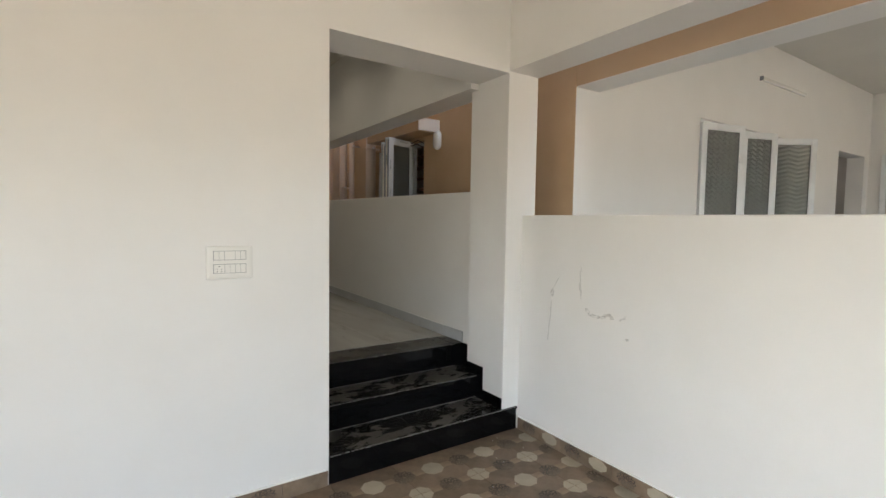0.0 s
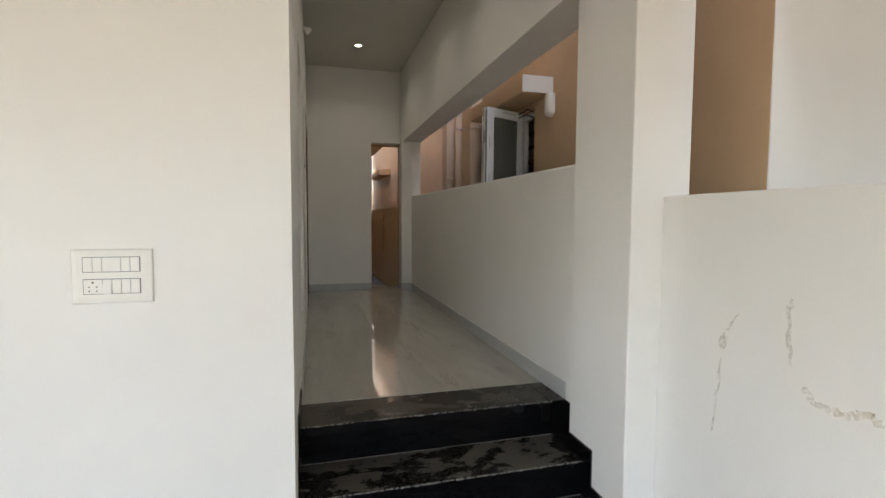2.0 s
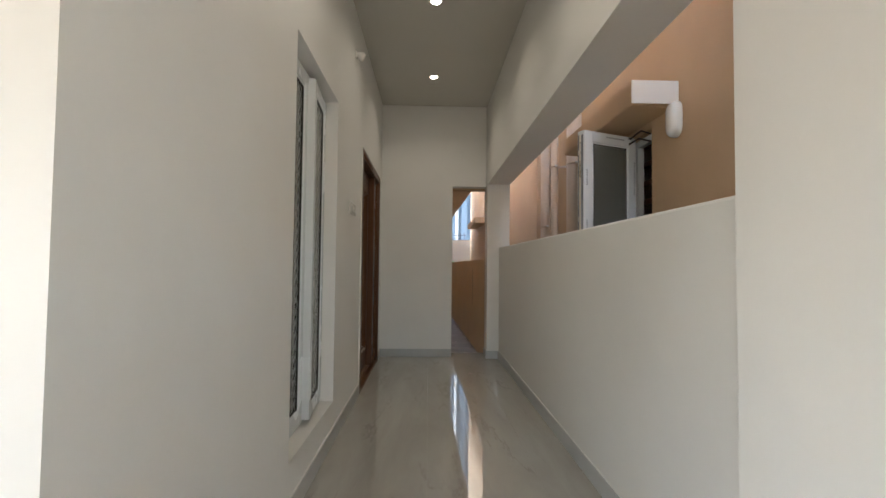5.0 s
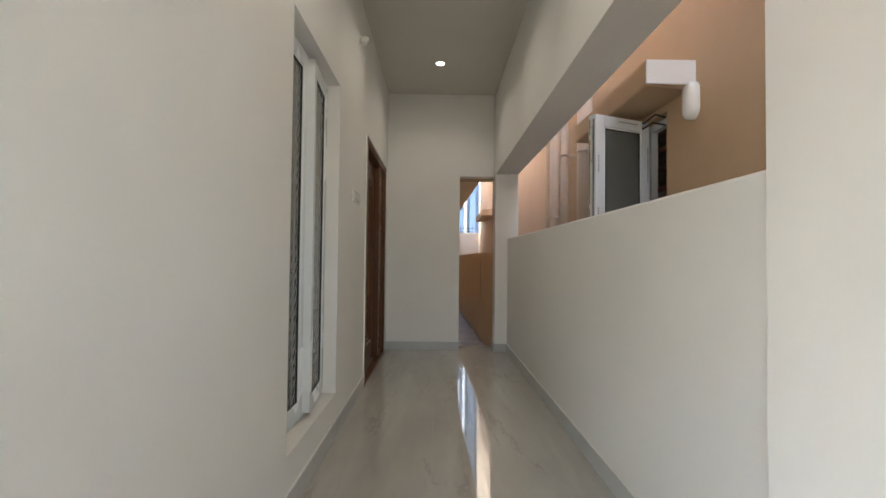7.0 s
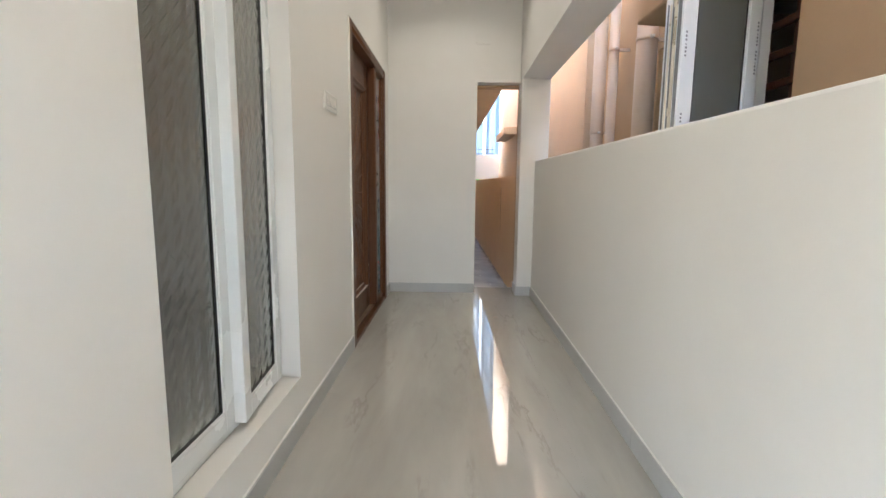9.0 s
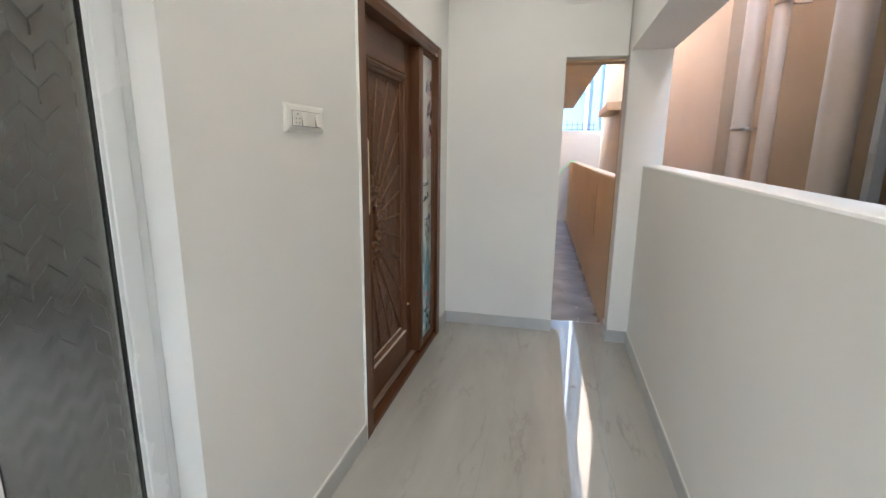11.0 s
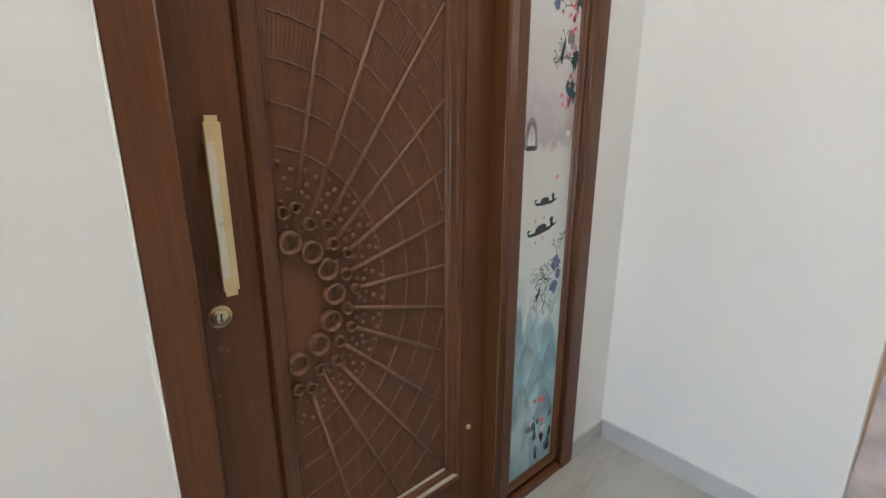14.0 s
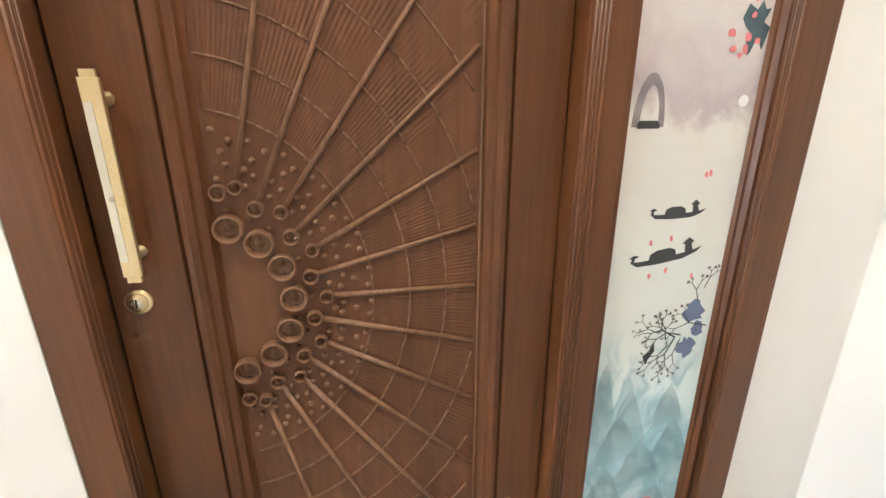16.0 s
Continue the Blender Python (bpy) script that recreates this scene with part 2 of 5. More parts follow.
def patio_mat(name, dark, light, rough=0.5):
    m, nt, b = base_mat(name)
    v = coords(nt)
    n = noise_out(nt, v, 9, 5, 0.6)
    oi = nt.nodes.new("ShaderNodeObjectInfo")
    col = ramp(nt, n, [(0.3, dark), (0.7, light)])
    col = mix_rgb(nt, 0.25, col, mix_rgb(nt, oi.outputs["Random"], (0.3, 0.3, 0.3), (0.7, 0.7, 0.7)), "OVERLAY")
    dust = noise_out(nt, v, 3, 5, 0.7)
    col = mix_rgb(nt, ramp(nt, dust, [(0.45, (0, 0, 0)), (0.75, (0.4, 0.4, 0.4))]), col, (0.36, 0.29, 0.21))
    nt.links.new(col, b.inputs["Base Color"])
    b.inputs["Roughness"].default_value = rough
    bump_to(nt, b, n, 0.2, 0.001)
    return m


M_TILE = patio_mat("brown_patterned_tile", (0.135, 0.094, 0.060), (0.22, 0.160, 0.105))
M_OCT = patio_mat("beige_octagon_inlay", (0.36, 0.31, 0.225), (0.45, 0.40, 0.30))
M_MOTIF = patio_mat("dark_scroll_inlay", (0.045, 0.032, 0.024), (0.10, 0.075, 0.055))


def glass_mat(name, tint, rough, pattern, cell=0.034):
    m, nt, b = base_mat(name)
    b.inputs["Base Color"].default_value = (*tint, 1)
    b.inputs["Transmission Weight"].default_value = 1.0
    b.inputs["Roughness"].default_value = rough
    b.inputs["IOR"].default_value = 1.45
    if pattern:
        c = nt.nodes.new("ShaderNodeTexCoord")
        sep = nt.nodes.new("ShaderNodeSeparateXYZ")
        nt.links.new(c.outputs["Object"], sep.inputs[0])

        def math_node(op, x, y):
            n = nt.nodes.new("ShaderNodeMath")
            n.operation = op
            for sock, v in zip(n.inputs, (x, y)):
                if hasattr(v, "is_output"):
                    nt.links.new(v, sock)
                else:
                    sock.default_value = v
            return n.outputs[0]
        across = math_node("ADD", sep.outputs["X"], sep.outputs["Y"])
        zig = math_node("PINGPONG", across, cell)
        rows_ = math_node("PINGPONG", math_node("ADD", sep.outputs["Z"], zig), 0.88 * cell)
        cols = math_node("PINGPONG", across, cell)
        hgt = math_node("ADD", rows_, math_node("MULTIPLY", cols, 0.5))
        hgt = math_node("ADD", hgt, math_node("MULTIPLY", noise_out(nt, c.outputs["Object"], 30.0, 3), 0.008))
        bump_to(nt, b, hgt, 0.30 if cell > 0.032 else 0.9, 0.30)
    return m


M_GLASS = glass_mat("patterned_glass", (0.66, 0.65, 0.60), 0.17, True)
M_VERANDA = glass_mat("frosted_patterned_glass", (0.36, 0.38, 0.34), 0.06, True, 0.030)
M_VERANDA.node_tree.nodes["Principled BSDF"].inputs["Transmission Weight"].default_value = 0.6
M_FROST = glass_mat("frosted_grey_glass", (0.26, 0.27, 0.235), 0.45, False)
M_FROST.node_tree.nodes["Principled BSDF"].inputs["Transmission Weight"].default_value = 0.55
M_PLAIN = glass_mat("tinted_glass", (0.55, 0.60, 0.58), 0.03, False)


def glow_mat(name, colour, strength):
    m, nt, b = base_mat(name)
    b.inputs["Base Color"].default_value = (0.9, 0.9, 0.88, 1)
    b.inputs["Emission Color"].default_value = (*colour, 1)
    b.inputs["Emission Strength"].default_value = strength
    return m


M_LAMP = glow_mat("lit_downlight_lens", (1.0, 0.86, 0.66), 4.0)


def stain_mat():
    m, nt, b = base_mat("brown_water_stain")
    b.inputs["Base Color"].default_value = (0.74, 0.53, 0.23, 1)
    b.inputs["Roughness"].default_value = 0.7
    n = noise_out(nt, coords(nt), 52.0, 6, 0.75)
    nt.links.new(ramp(nt, n, [(0.40, (0, 0, 0)), (0.70, (0.24, 0.24, 0.24))]), b.inputs["Alpha"])
    return m


M_STAIN = stain_mat()

# ---- building helpers ----
ORIGIN = {}


def box(bm, x0, x1, y0, y1, z0, z1, bevel=0.0, seg=2):
    """Adds a box, its edges rounded by bevel."""
    vs = [bm.verts.new((x, y, z)) for x in (x0, x1) for y in (y0, y1) for z in (z0, z1)]
    fs = [bm.faces.new([vs[i] for i in q]) for q in ((0, 1, 3, 2), (4, 6, 7, 5), (0, 4, 5, 1), (2, 3, 7, 6), (0, 2, 6, 4), (1, 5, 7, 3))]
    if bevel:
        es = list({e for f in fs for e in f.edges})
        bmesh.ops.bevel(bm, geom=es, offset=bevel, segments=seg, affect="EDGES", profile=0.5)
    return bm


def boxes(*rows, bevel=0.0):
    bm = bmesh.new()
    for r in rows:
        box(bm, *r, bevel=bevel)
    return bm


def pierced(axis, f0, f1, a0, a1, z0, z1, holes):
    """A wall from f0 to f1 across axis ('x' or 'y'), from a0 to a1 along, as one skin with openings (a, b, z, z)."""
    bm = bmesh.new()
    us = sorted({a0, a1, *[v for q in holes for v in q[:2]]})
    ws = sorted({z0, z1, *[v for q in holes for v in q[2:]]})

    def full(i, j):
        if not (0 <= i < len(us) - 1 and 0 <= j < len(ws) - 1):
            return False
        u, w = 0.5 * (us[i] + us[i + 1]), 0.5 * (ws[j] + ws[j + 1])
        return not any(q[0] < u < q[1] and q[2] < w < q[3] for q in holes)
    vs = {}

    def vert(f, i, j):
        if (f, i, j) not in vs:
            vs[f, i, j] = bm.verts.new((f, us[i], ws[j]) if axis == "x" else (us[i], f, ws[j]))
        return vs[f, i, j]
    for i in range(len(us) - 1):
        for j in range(len(ws) - 1):
            if not full(i, j):
                continue
            for f in (f0, f1):
                bm.faces.new([vert(f, *q) for q in ((i, j), (i + 1, j), (i + 1, j + 1), (i, j + 1))])
            for (di, dj), (p, q) in (((-1, 0), ((i, j), (i, j + 1))), ((1, 0), ((i + 1, j), (i + 1, j + 1))), ((0, -1), ((i, j), (i + 1, j))), ((0, 1), ((i, j + 1), (i + 1, j + 1)))):
                if not full(i + di, j + dj):
                    bm.faces.new((vert(f0, *p), vert(f0, *q), vert(f1, *q), vert(f1, *p)))
    return bm


def tube(bm, a, b, r0, r1=None, n=16, caps=True):
    """A round bar from a to b."""
    a, b = Vector(a), Vector(b)
    r1 = r0 if r1 is None else r1
    q = (b - a).to_track_quat("Z", "Y")
    rings = []
    for c, r in ((a, r0), (b, r1)):
        rings.append([bm.verts.new(c + q @ Vector((r * math.cos(2 * math.pi * i / n), r * math.sin(2 * math.pi * i / n), 0))) for i in range(n)])
    for i in range(n):
        f = bm.faces.new((rings[0][i], rings[0][(i + 1) % n], rings[1][(i + 1) % n], rings[1][i]))
        f.smooth = True
    if caps:
        bm.faces.new(rings[0][::-1])
        bm.faces.new(rings[1])
    return bm


def lathe(bm, at, axis, profile, n=24):
    """Turns a profile of (along, radius) round an axis through at."""
    q = Vector(axis).to_track_quat("Z", "Y")
    at = Vector(at)
    rows = []
    for h, r in profile:
        rows.append([bm.verts.new(at + q @ Vector((max(r, 1e-5) * math.cos(2 * math.pi * i / n), max(r, 1e-5) * math.sin(2 * math.pi * i / n), h))) for i in range(n)])
    for p, s in zip(rows, rows[1:]):
        for i in range(n):
            f = bm.faces.new((p[i], p[(i + 1) % n], s[(i + 1) % n], s[i]))
            f.smooth = True
    bmesh.ops.remove_doubles(bm, verts=bm.verts, dist=2e-5)
    return bm


def prism(bm, pts, offset):
    """A flat outline pts (3D) pulled out by the vector offset."""
    o = Vector(offset)
    a = [bm.verts.new(Vector(p)) for p in pts]
    b = [bm.verts.new(Vector(p) + o) for p in pts]
    n = len(pts)
    bm.faces.new(a[::-1])
    bm.faces.new(b)
    for i in range(n):
        bm.faces.new((a[i], a[(i + 1) % n], b[(i + 1) % n], b[i]))
    return bm


def finish(bm, name, material):
    bmesh.ops.recalc_face_normals(bm, faces=bm.faces)
    me = bpy.data.meshes.new(name)
    bm.to_mesh(me)
    bm.free()
    me.materials.append(material)
    return me


def solid(name, bm, material, label, category="", kind="", group=""):
    """A top-level mesh, built in world metres."""
    ob = new(name, finish(bm, name, material))
    ORIGIN[ob.name] = Vector((0, 0, 0))
    return tagged(ob, label, category, group, kind)


def thing(name, at, label, category, group="", kind=""):
    ob = new(name)
    ob.location = at
    ob.empty_display_size = 0.1
    ORIGIN[ob.name] = Vector(at)
    return tagged(ob, label, category, group, kind)


def part(name, bm, material, parent, label=""):
    """Links a bmesh, built in world metres, as one mesh under a thing or a part."""
    o = ORIGIN[parent.name]
    bmesh.ops.translate(bm, verts=bm.verts, vec=-o)
    ob = new(name, finish(bm, name, material))
    ob.parent = parent
    ORIGIN[ob.name] = o
    return tagged(ob, label)


def piece(name, mesh, parent, at=(0, 0, 0), rot=None):
    """One more object on a shared mesh, under parent, at a world place."""
    ob = new(name, mesh)
    ob.parent = parent
    ob.matrix_basis = Matrix.Translation(Vector(at) - ORIGIN[parent.name]) @ (rot if rot else Matrix())
    ORIGIN[ob.name] = ORIGIN[parent.name]
    return ob


F = 0.50        # corridor floor
PF0 = -0.07     # portico floor
YW = 3.175      # portico wall face
CEIL = 3.665    # ceilings
LEFT = 1.01     # corridor wall face
PAR = 2.485     # corridor parapet face
END = 8.355     # end wall face

# ---- ground and floors ----
g = bmesh.new()
box(g, -120, 120, -120, 120, -0.6, -0.21)
solid("ground", g, M_EARTH, "bare brown earth ground around the houses", "ground", "structure")
solid("floor_portico", boxes((-3.7, 2.58, -2.6, 3.175, -0.2, PF0 - 0.012)), M_DUST, "mortar bed under brown patterned portico tiles", "floor", "structure")
solid("floor_corridor", boxes((1.0, 2.50, 4.0925, 8.60, -0.2, F - 0.010)), M_SKIRT, "mortar bed under polished marble corridor tiles", "floor", "structure")

# ---- walls of the house ----
solid("wall_switch", boxes((-3.7, 1.018, YW, 3.43, -0.2, CEIL), (1.018, 2.42, YW, 3.55, 2.700, CEIL)), M_CREAM,
      "cream painted portico wall with a wide entrance opening", "wall", "structure")
solid("pillar_entrance", boxes((2.42, 2.72, YW, 3.645, -0.2, CEIL), bevel=0.006), M_CREAM, "cream plastered square pillar beside granite steps", "pillar", "structure")
solid("wall_parapet_portico", boxes((2.58, 2.72, -2.6, YW, -0.2, 1.635), bevel=0.008), M_CREAM,
      "white plastered parapet wall with brown water stains", "wall", "structure")
solid("beam_portico", boxes((2.42, 2.72, -2.6, YW, 2.712, CEIL)), M_CREAM, "cream plastered beam above the portico parapet", "beam", "structure")
solid("beam_front", boxes((-3.93, 2.72, -2.85, -2.6, 2.45, 3.85)), M_CREAM, "cream plastered front beam of the portico", "beam", "structure")
# corridor wall with a window and a door opening
WY0, WY1, WZ0, WZ1 = 4.527, 5.490, 0.757, 2.688
DY0, DY1, DZ1 = 6.572, 8.090, 2.670
lw = pierced("x", 0.78, LEFT, 3.43, END, -0.2, CEIL, ((WY0, WY1, WZ0, WZ1), (DY0, DY1, F - 0.01, DZ1)))
solid("wall_corridor", lw, M_CREAM, "cream painted corridor wall with window and entrance door", "wall", "structure")
solid("wall_end", pierced("y", END, 8.49, 0.78, 2.335, -0.2, CEIL, ((1.906, 2.335, -0.2, 2.638),)), M_CREAM,
      "cream painted end wall with a narrow passage opening", "wall", "structure")
solid("wall_end_outer", pierced("y", 8.49, 8.62, -3.7, 2.345, -0.2, 3.85, ((1.895, 2.345, -0.2, 2.62),)), M_PEACH,
      "peach painted outer face of the end wall", "wall", "structure")
solid("pillar_end", boxes((2.335, 2.615, 8.245, 8.49, -0.2, 2.655), bevel=0.006), M_CREAM, "cream plastered pillar at the corridor end", "pillar", "structure")
solid("pillar_end_outer", boxes((2.345, 2.61, 8.49, 8.62, -0.2, 3.85)), M_PEACH, "peach painted back of the end pillar", "pillar", "structure")
cp = bmesh.new()
box(cp, PAR, 2.635, 3.645, 8.245, -0.2, 1.853, bevel=0.012)
for v in cp.verts:
    if v.co.z > 1.5:
        v.co.z += 0.016 * (v.co.y - 5.9) / 2.3
solid("wall_parapet_corridor", cp, M_CREAM, "cream plastered waist-high corridor parapet wall", "wall", "structure")
solid("beam_corridor", boxes((2.34, 2.615, 3.55, 8.49, 2.655, CEIL)), M_CREAM, "cream plastered deep beam above the corridor parapet", "beam", "structure")
solid("ceiling_corridor", boxes((0.78, 2.615, YW, 8.62, CEIL, 3.85)), M_CEILING_SHADED, "plain off-white corridor ceiling", "ceiling", "structure")
solid("ceiling_portico", boxes((-3.7, 2.72, -2.6, YW, CEIL, 3.85)), M_CEILING_SHADED, "plain off-white portico ceiling", "ceiling", "structure")
solid("wall_portico_side", pierced("x", -3.93, -3.7, -2.6, 8.49, -0.2, 3.85, ((5.5, 6.2, 1.5, 2.5), (-2.2, 2.0, 0.9, 2.5))), M_CREAM, "cream painted side wall of the portico", "wall", "structure")
# Out of view above the roof; added to narrow the sky over the alley.
solid("wall_sky_screen", boxes((2.46, 2.615, -2.6, 8.62, 3.851, 4.5), (-3.7, 2.46, 8.47, 8.62, 3.851, 4.5)), M_PEACH, "unseen peach wall added above the roof to cut skylight", "wall", "structure")
# the room behind the window
solid("wall_inner_room", boxes((-3.7, 0.78, 8.2, 8.48, F, CEIL), (-3.7, 0.78, 3.44, 3.5, F, CEIL)), M_INTERIOR, "plain painted walls of the inner room", "wall", "structure")
solid("floor_inner_room", boxes((-3.7, 0.78, 3.43, 8.2, -0.2, F - 0.004)), M_MARBLE, "polished floor of the inner room", "floor", "structure")
solid("ceiling_inner_room", boxes((-3.7, 0.78, 3.43, 8.49, CEIL, 3.85)), M_CEILING_SHADED, "plain ceiling of the inner room", "ceiling", "structure")

# ---- granite steps ----
NOSE = (3.158, 3.485, 3.790)
RISE = (0.113, 0.298, F - 0.003)


def granite_steps():
    st = thing("granite_steps", (1.7, 3.17, PF0), "three polished black granite steps with dusty treads", "steps", kind="structure")
    right = (2.568, 2.42, 2.42)
    left = (1.015, 1.018, LEFT)
    back = (3.52, 3.83, 4.09)
    for i in range(3):
        z0 = PF0 if i == 0 else RISE[i - 1]
        part("riser", boxes((left[i] + 0.002, right[i], NOSE[i] + 0.014, NOSE[i] + 0.036, z0, RISE[i] - 0.02), bevel=0.001), M_GRANITE, st)
        tr = bmesh.new()
        if i == 0:
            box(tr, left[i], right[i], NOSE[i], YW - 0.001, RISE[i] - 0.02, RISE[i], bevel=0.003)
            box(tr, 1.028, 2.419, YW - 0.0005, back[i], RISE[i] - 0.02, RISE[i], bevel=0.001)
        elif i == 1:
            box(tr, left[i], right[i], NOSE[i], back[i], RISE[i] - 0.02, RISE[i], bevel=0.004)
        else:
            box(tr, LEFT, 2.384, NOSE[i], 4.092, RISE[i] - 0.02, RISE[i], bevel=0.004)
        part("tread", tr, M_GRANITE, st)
    part("landing_slab", boxes((2.3855, PAR, NOSE[2], 4.092, F - 0.023, F - 0.003), bevel=0.002), M_GRANITE, st)
    # stepped side skirting on both reveals
    for x0, x1 in ((2.408, 2.4195), (1.0185, 1.030)):
        hi = 3.642 if x0 > 2 else 3.43
        for y0, y1, z0, z1 in ((YW + 0.004, 3.42, RISE[0], RISE[0] + 0.085), (3.42, NOSE[1] + 0.014, RISE[0], RISE[1] + 0.085), (NOSE[1] + 0.014, 3.642, RISE[1], RISE[1] + 0.085)):
            if y0 < hi:
                part("side_skirting", boxes((x0, x1, y0, min(y1, hi) - 0.001, z0, z1), bevel=0.001), M_GRANITE, st)
    part("side_skirting", boxes((PAR - 0.012, PAR - 0.0005, 3.646, NOSE[2] + 0.012, RISE[1], F - 0.004), bevel=0.001), M_GRANITE, st)
    for y0, y1, z0, z1 in ((3.431, 3.72, RISE[1], RISE[1] + 0.085), (3.72, NOSE[2] + 0.014, RISE[1], F + 0.085), (NOSE[2] + 0.014, 4.09, F - 0.003, F + 0.085)):
        part("side_skirting", boxes((LEFT + 0.0005, LEFT + 0.012, y0, y1 - 0.001, z0, z1), bevel=0.001), M_GRANITE, st)
    part("riser", boxes((2.42, PAR, NOSE[2] + 0.015, NOSE[2] + 0.036, RISE[1], F - 0.0235), bevel=0.001), M_GRANITE, st)
    part("tread", boxes((2.4205, PAR - 0.001, 3.6455, 3.83, RISE[1] - 0.02, RISE[1]), bevel=0.001), M_GRANITE, st)
    # pale chipped line of dust along the nosings
    random.seed(5)
    for i in range(3):
        d = bmesh.new()
        x = left[i] + 0.01
        while x < right[i] - 0.03:
            w = random.uniform(0.003, 0.018)
            box(d, x, min(x + w, right[i] - 0.01), NOSE[i] - 0.0012, NOSE[i] + random.uniform(0.001, 0.008), RISE[i] - random.uniform(0.001, 0.007), RISE[i] + 0.0008)
            x += w + random.choice((0.0, 0.001, 0.003, 0.010))
        part("nosing_dust", d, M_CHIP, st, "pale dusty chips along the edge")
    for i in (1, 2):
        j = bmesh.new()
        x = left[i] + 0.012
        while x < 2.40:
            w = random.uniform(0.06, 0.25)
            box(j, x, min(x + w, 2.406), NOSE[i] + 0.0145 - random.uniform(0.003, 0.007), NOSE[i] + 0.0145, RISE[i - 1], RISE[i - 1] + random.uniform(0.002, 0.004))
            x += w
        part("mortar_joint", j, M_CHIP, st, "pale mortar line at the riser's foot")
    core = boxes((1.03, 2.41, NOSE[0] + 0.04, NOSE[1] + 0.013, -0.2, RISE[0] - 0.021), (1.03, 2.41, NOSE[1] + 0.04, NOSE[2] + 0.013, -0.2, RISE[1] - 0.021), (LEFT, PAR, NOSE[2] + 0.04, 4.09, -0.2, RISE[2] - 0.021))
    part("core", core, M_RUBBLE, st)


granite_steps()

# ---- skirting of the corridor ----
SK = 0.095


def skirting(name, run, lo, hi, face, thick, axis, z=F):
    """A run of skirting tiles along y (axis 'y') or x (axis 'x')."""
    t = thing(name, (face, lo, z) if axis == "y" else (lo, face, z), "grey polished marble skirting tiles along the wall foot", "baseboard", kind="structure")
    a = lo
    while a < hi - 0.01:
        b = min(a + run, hi)
        f0, f1 = sorted((face, face + thick))
        r = (f0, f1, a + 0.0008, b - 0.0008, z, z + SK) if axis == "y" else (a + 0.0008, b - 0.0008, f0, f1, z, z + SK)
        part("skirting_tile", boxes(r, bevel=0.0015), M_SKIRT, t)
        a = b
    return t


skirting("baseboard", 0.8, 4.092, DY0 - 0.002, LEFT, 0.011, "y")
skirting("baseboard", 0.8, DY1 + 0.002, END, LEFT, 0.011, "y")
skirting("baseboard", 0.8, 3.80, 8.245, PAR, -0.011, "y")
skirting("baseboard", 0.9, LEFT + 0.011, 1.906, END, -0.011, "x")
skirting("baseboard", 0.4, 2.324, PAR - 0.011, 8.245, -0.011, "x")
skirting("baseboard", 0.4, 8.245, 8.49, 2.335, -0.011, "y")
cj = bmesh.new()
random.seed(8)
for y0, y1, x in ((4.095, 8.24, PAR), (4.095, DY0, LEFT)):
    y = y0
    while y < y1:
        w = random.uniform(0.2, 0.5)
        xa, xb = sorted((x, x + (-0.006 if x > 2 else 0.006)))
        box(cj, xa, xb, y, min(y + w, y1), F + SK, F + SK + random.uniform(0.003, 0.0045))
        y += w
solid("trim", cj, M_CREAM, "thin uneven line of paint above the skirting", "trim", "structure")

# ---- entrance door ----
RIB_CENTRE = (0.92 - LEFT, 6.83 - DY0, 1.56 - F)
M_RIB = ribbed_mat()
XL = 0.945      # face of stiles and rails
XP = 0.920      # face of the carved panel
PY0, PY1, PZ0, PZ1 = 6.868, 7.397, 0.790, 2.350


def moulding_frame(bm, y0, y1, z0, z1, steps, x0):
    """A mitred rectangular moulding, its section a list of (inset, height)."""
    loops = []
    for inset, h in steps:
        loops.append([bm.verts.new((x0 + h, y, z)) for y, z in ((y0 + inset, z0 + inset), (y1 - inset, z0 + inset), (y1 - inset, z1 - inset), (y0 + inset, z1 - inset))])
    for p, q in zip(loops, loops[1:]):
        for i in range(4):
            bm.faces.new((p[i], p[(i + 1) % 4], q[(i + 1) % 4], q[i]))
    return bm


def reeds(bm, y0, y1, z0, z1, x, n, axis="z"):
    """Rounded reeds side by side on a jamb."""
    w = ((y1 - y0) if axis == "z" else (z1 - z0)) / n
    for i in range(n):
        if axis == "z":
            c = y0 + (i + 0.5) * w
            tube(bm, (x, c, z0), (x, c, z1), w * 0.52, n=10)
        else:
            c = z0 + (i + 0.5) * w
            tube(bm, (x, y0, c), (x, y1, c), w * 0.52, n=10)
    return bm


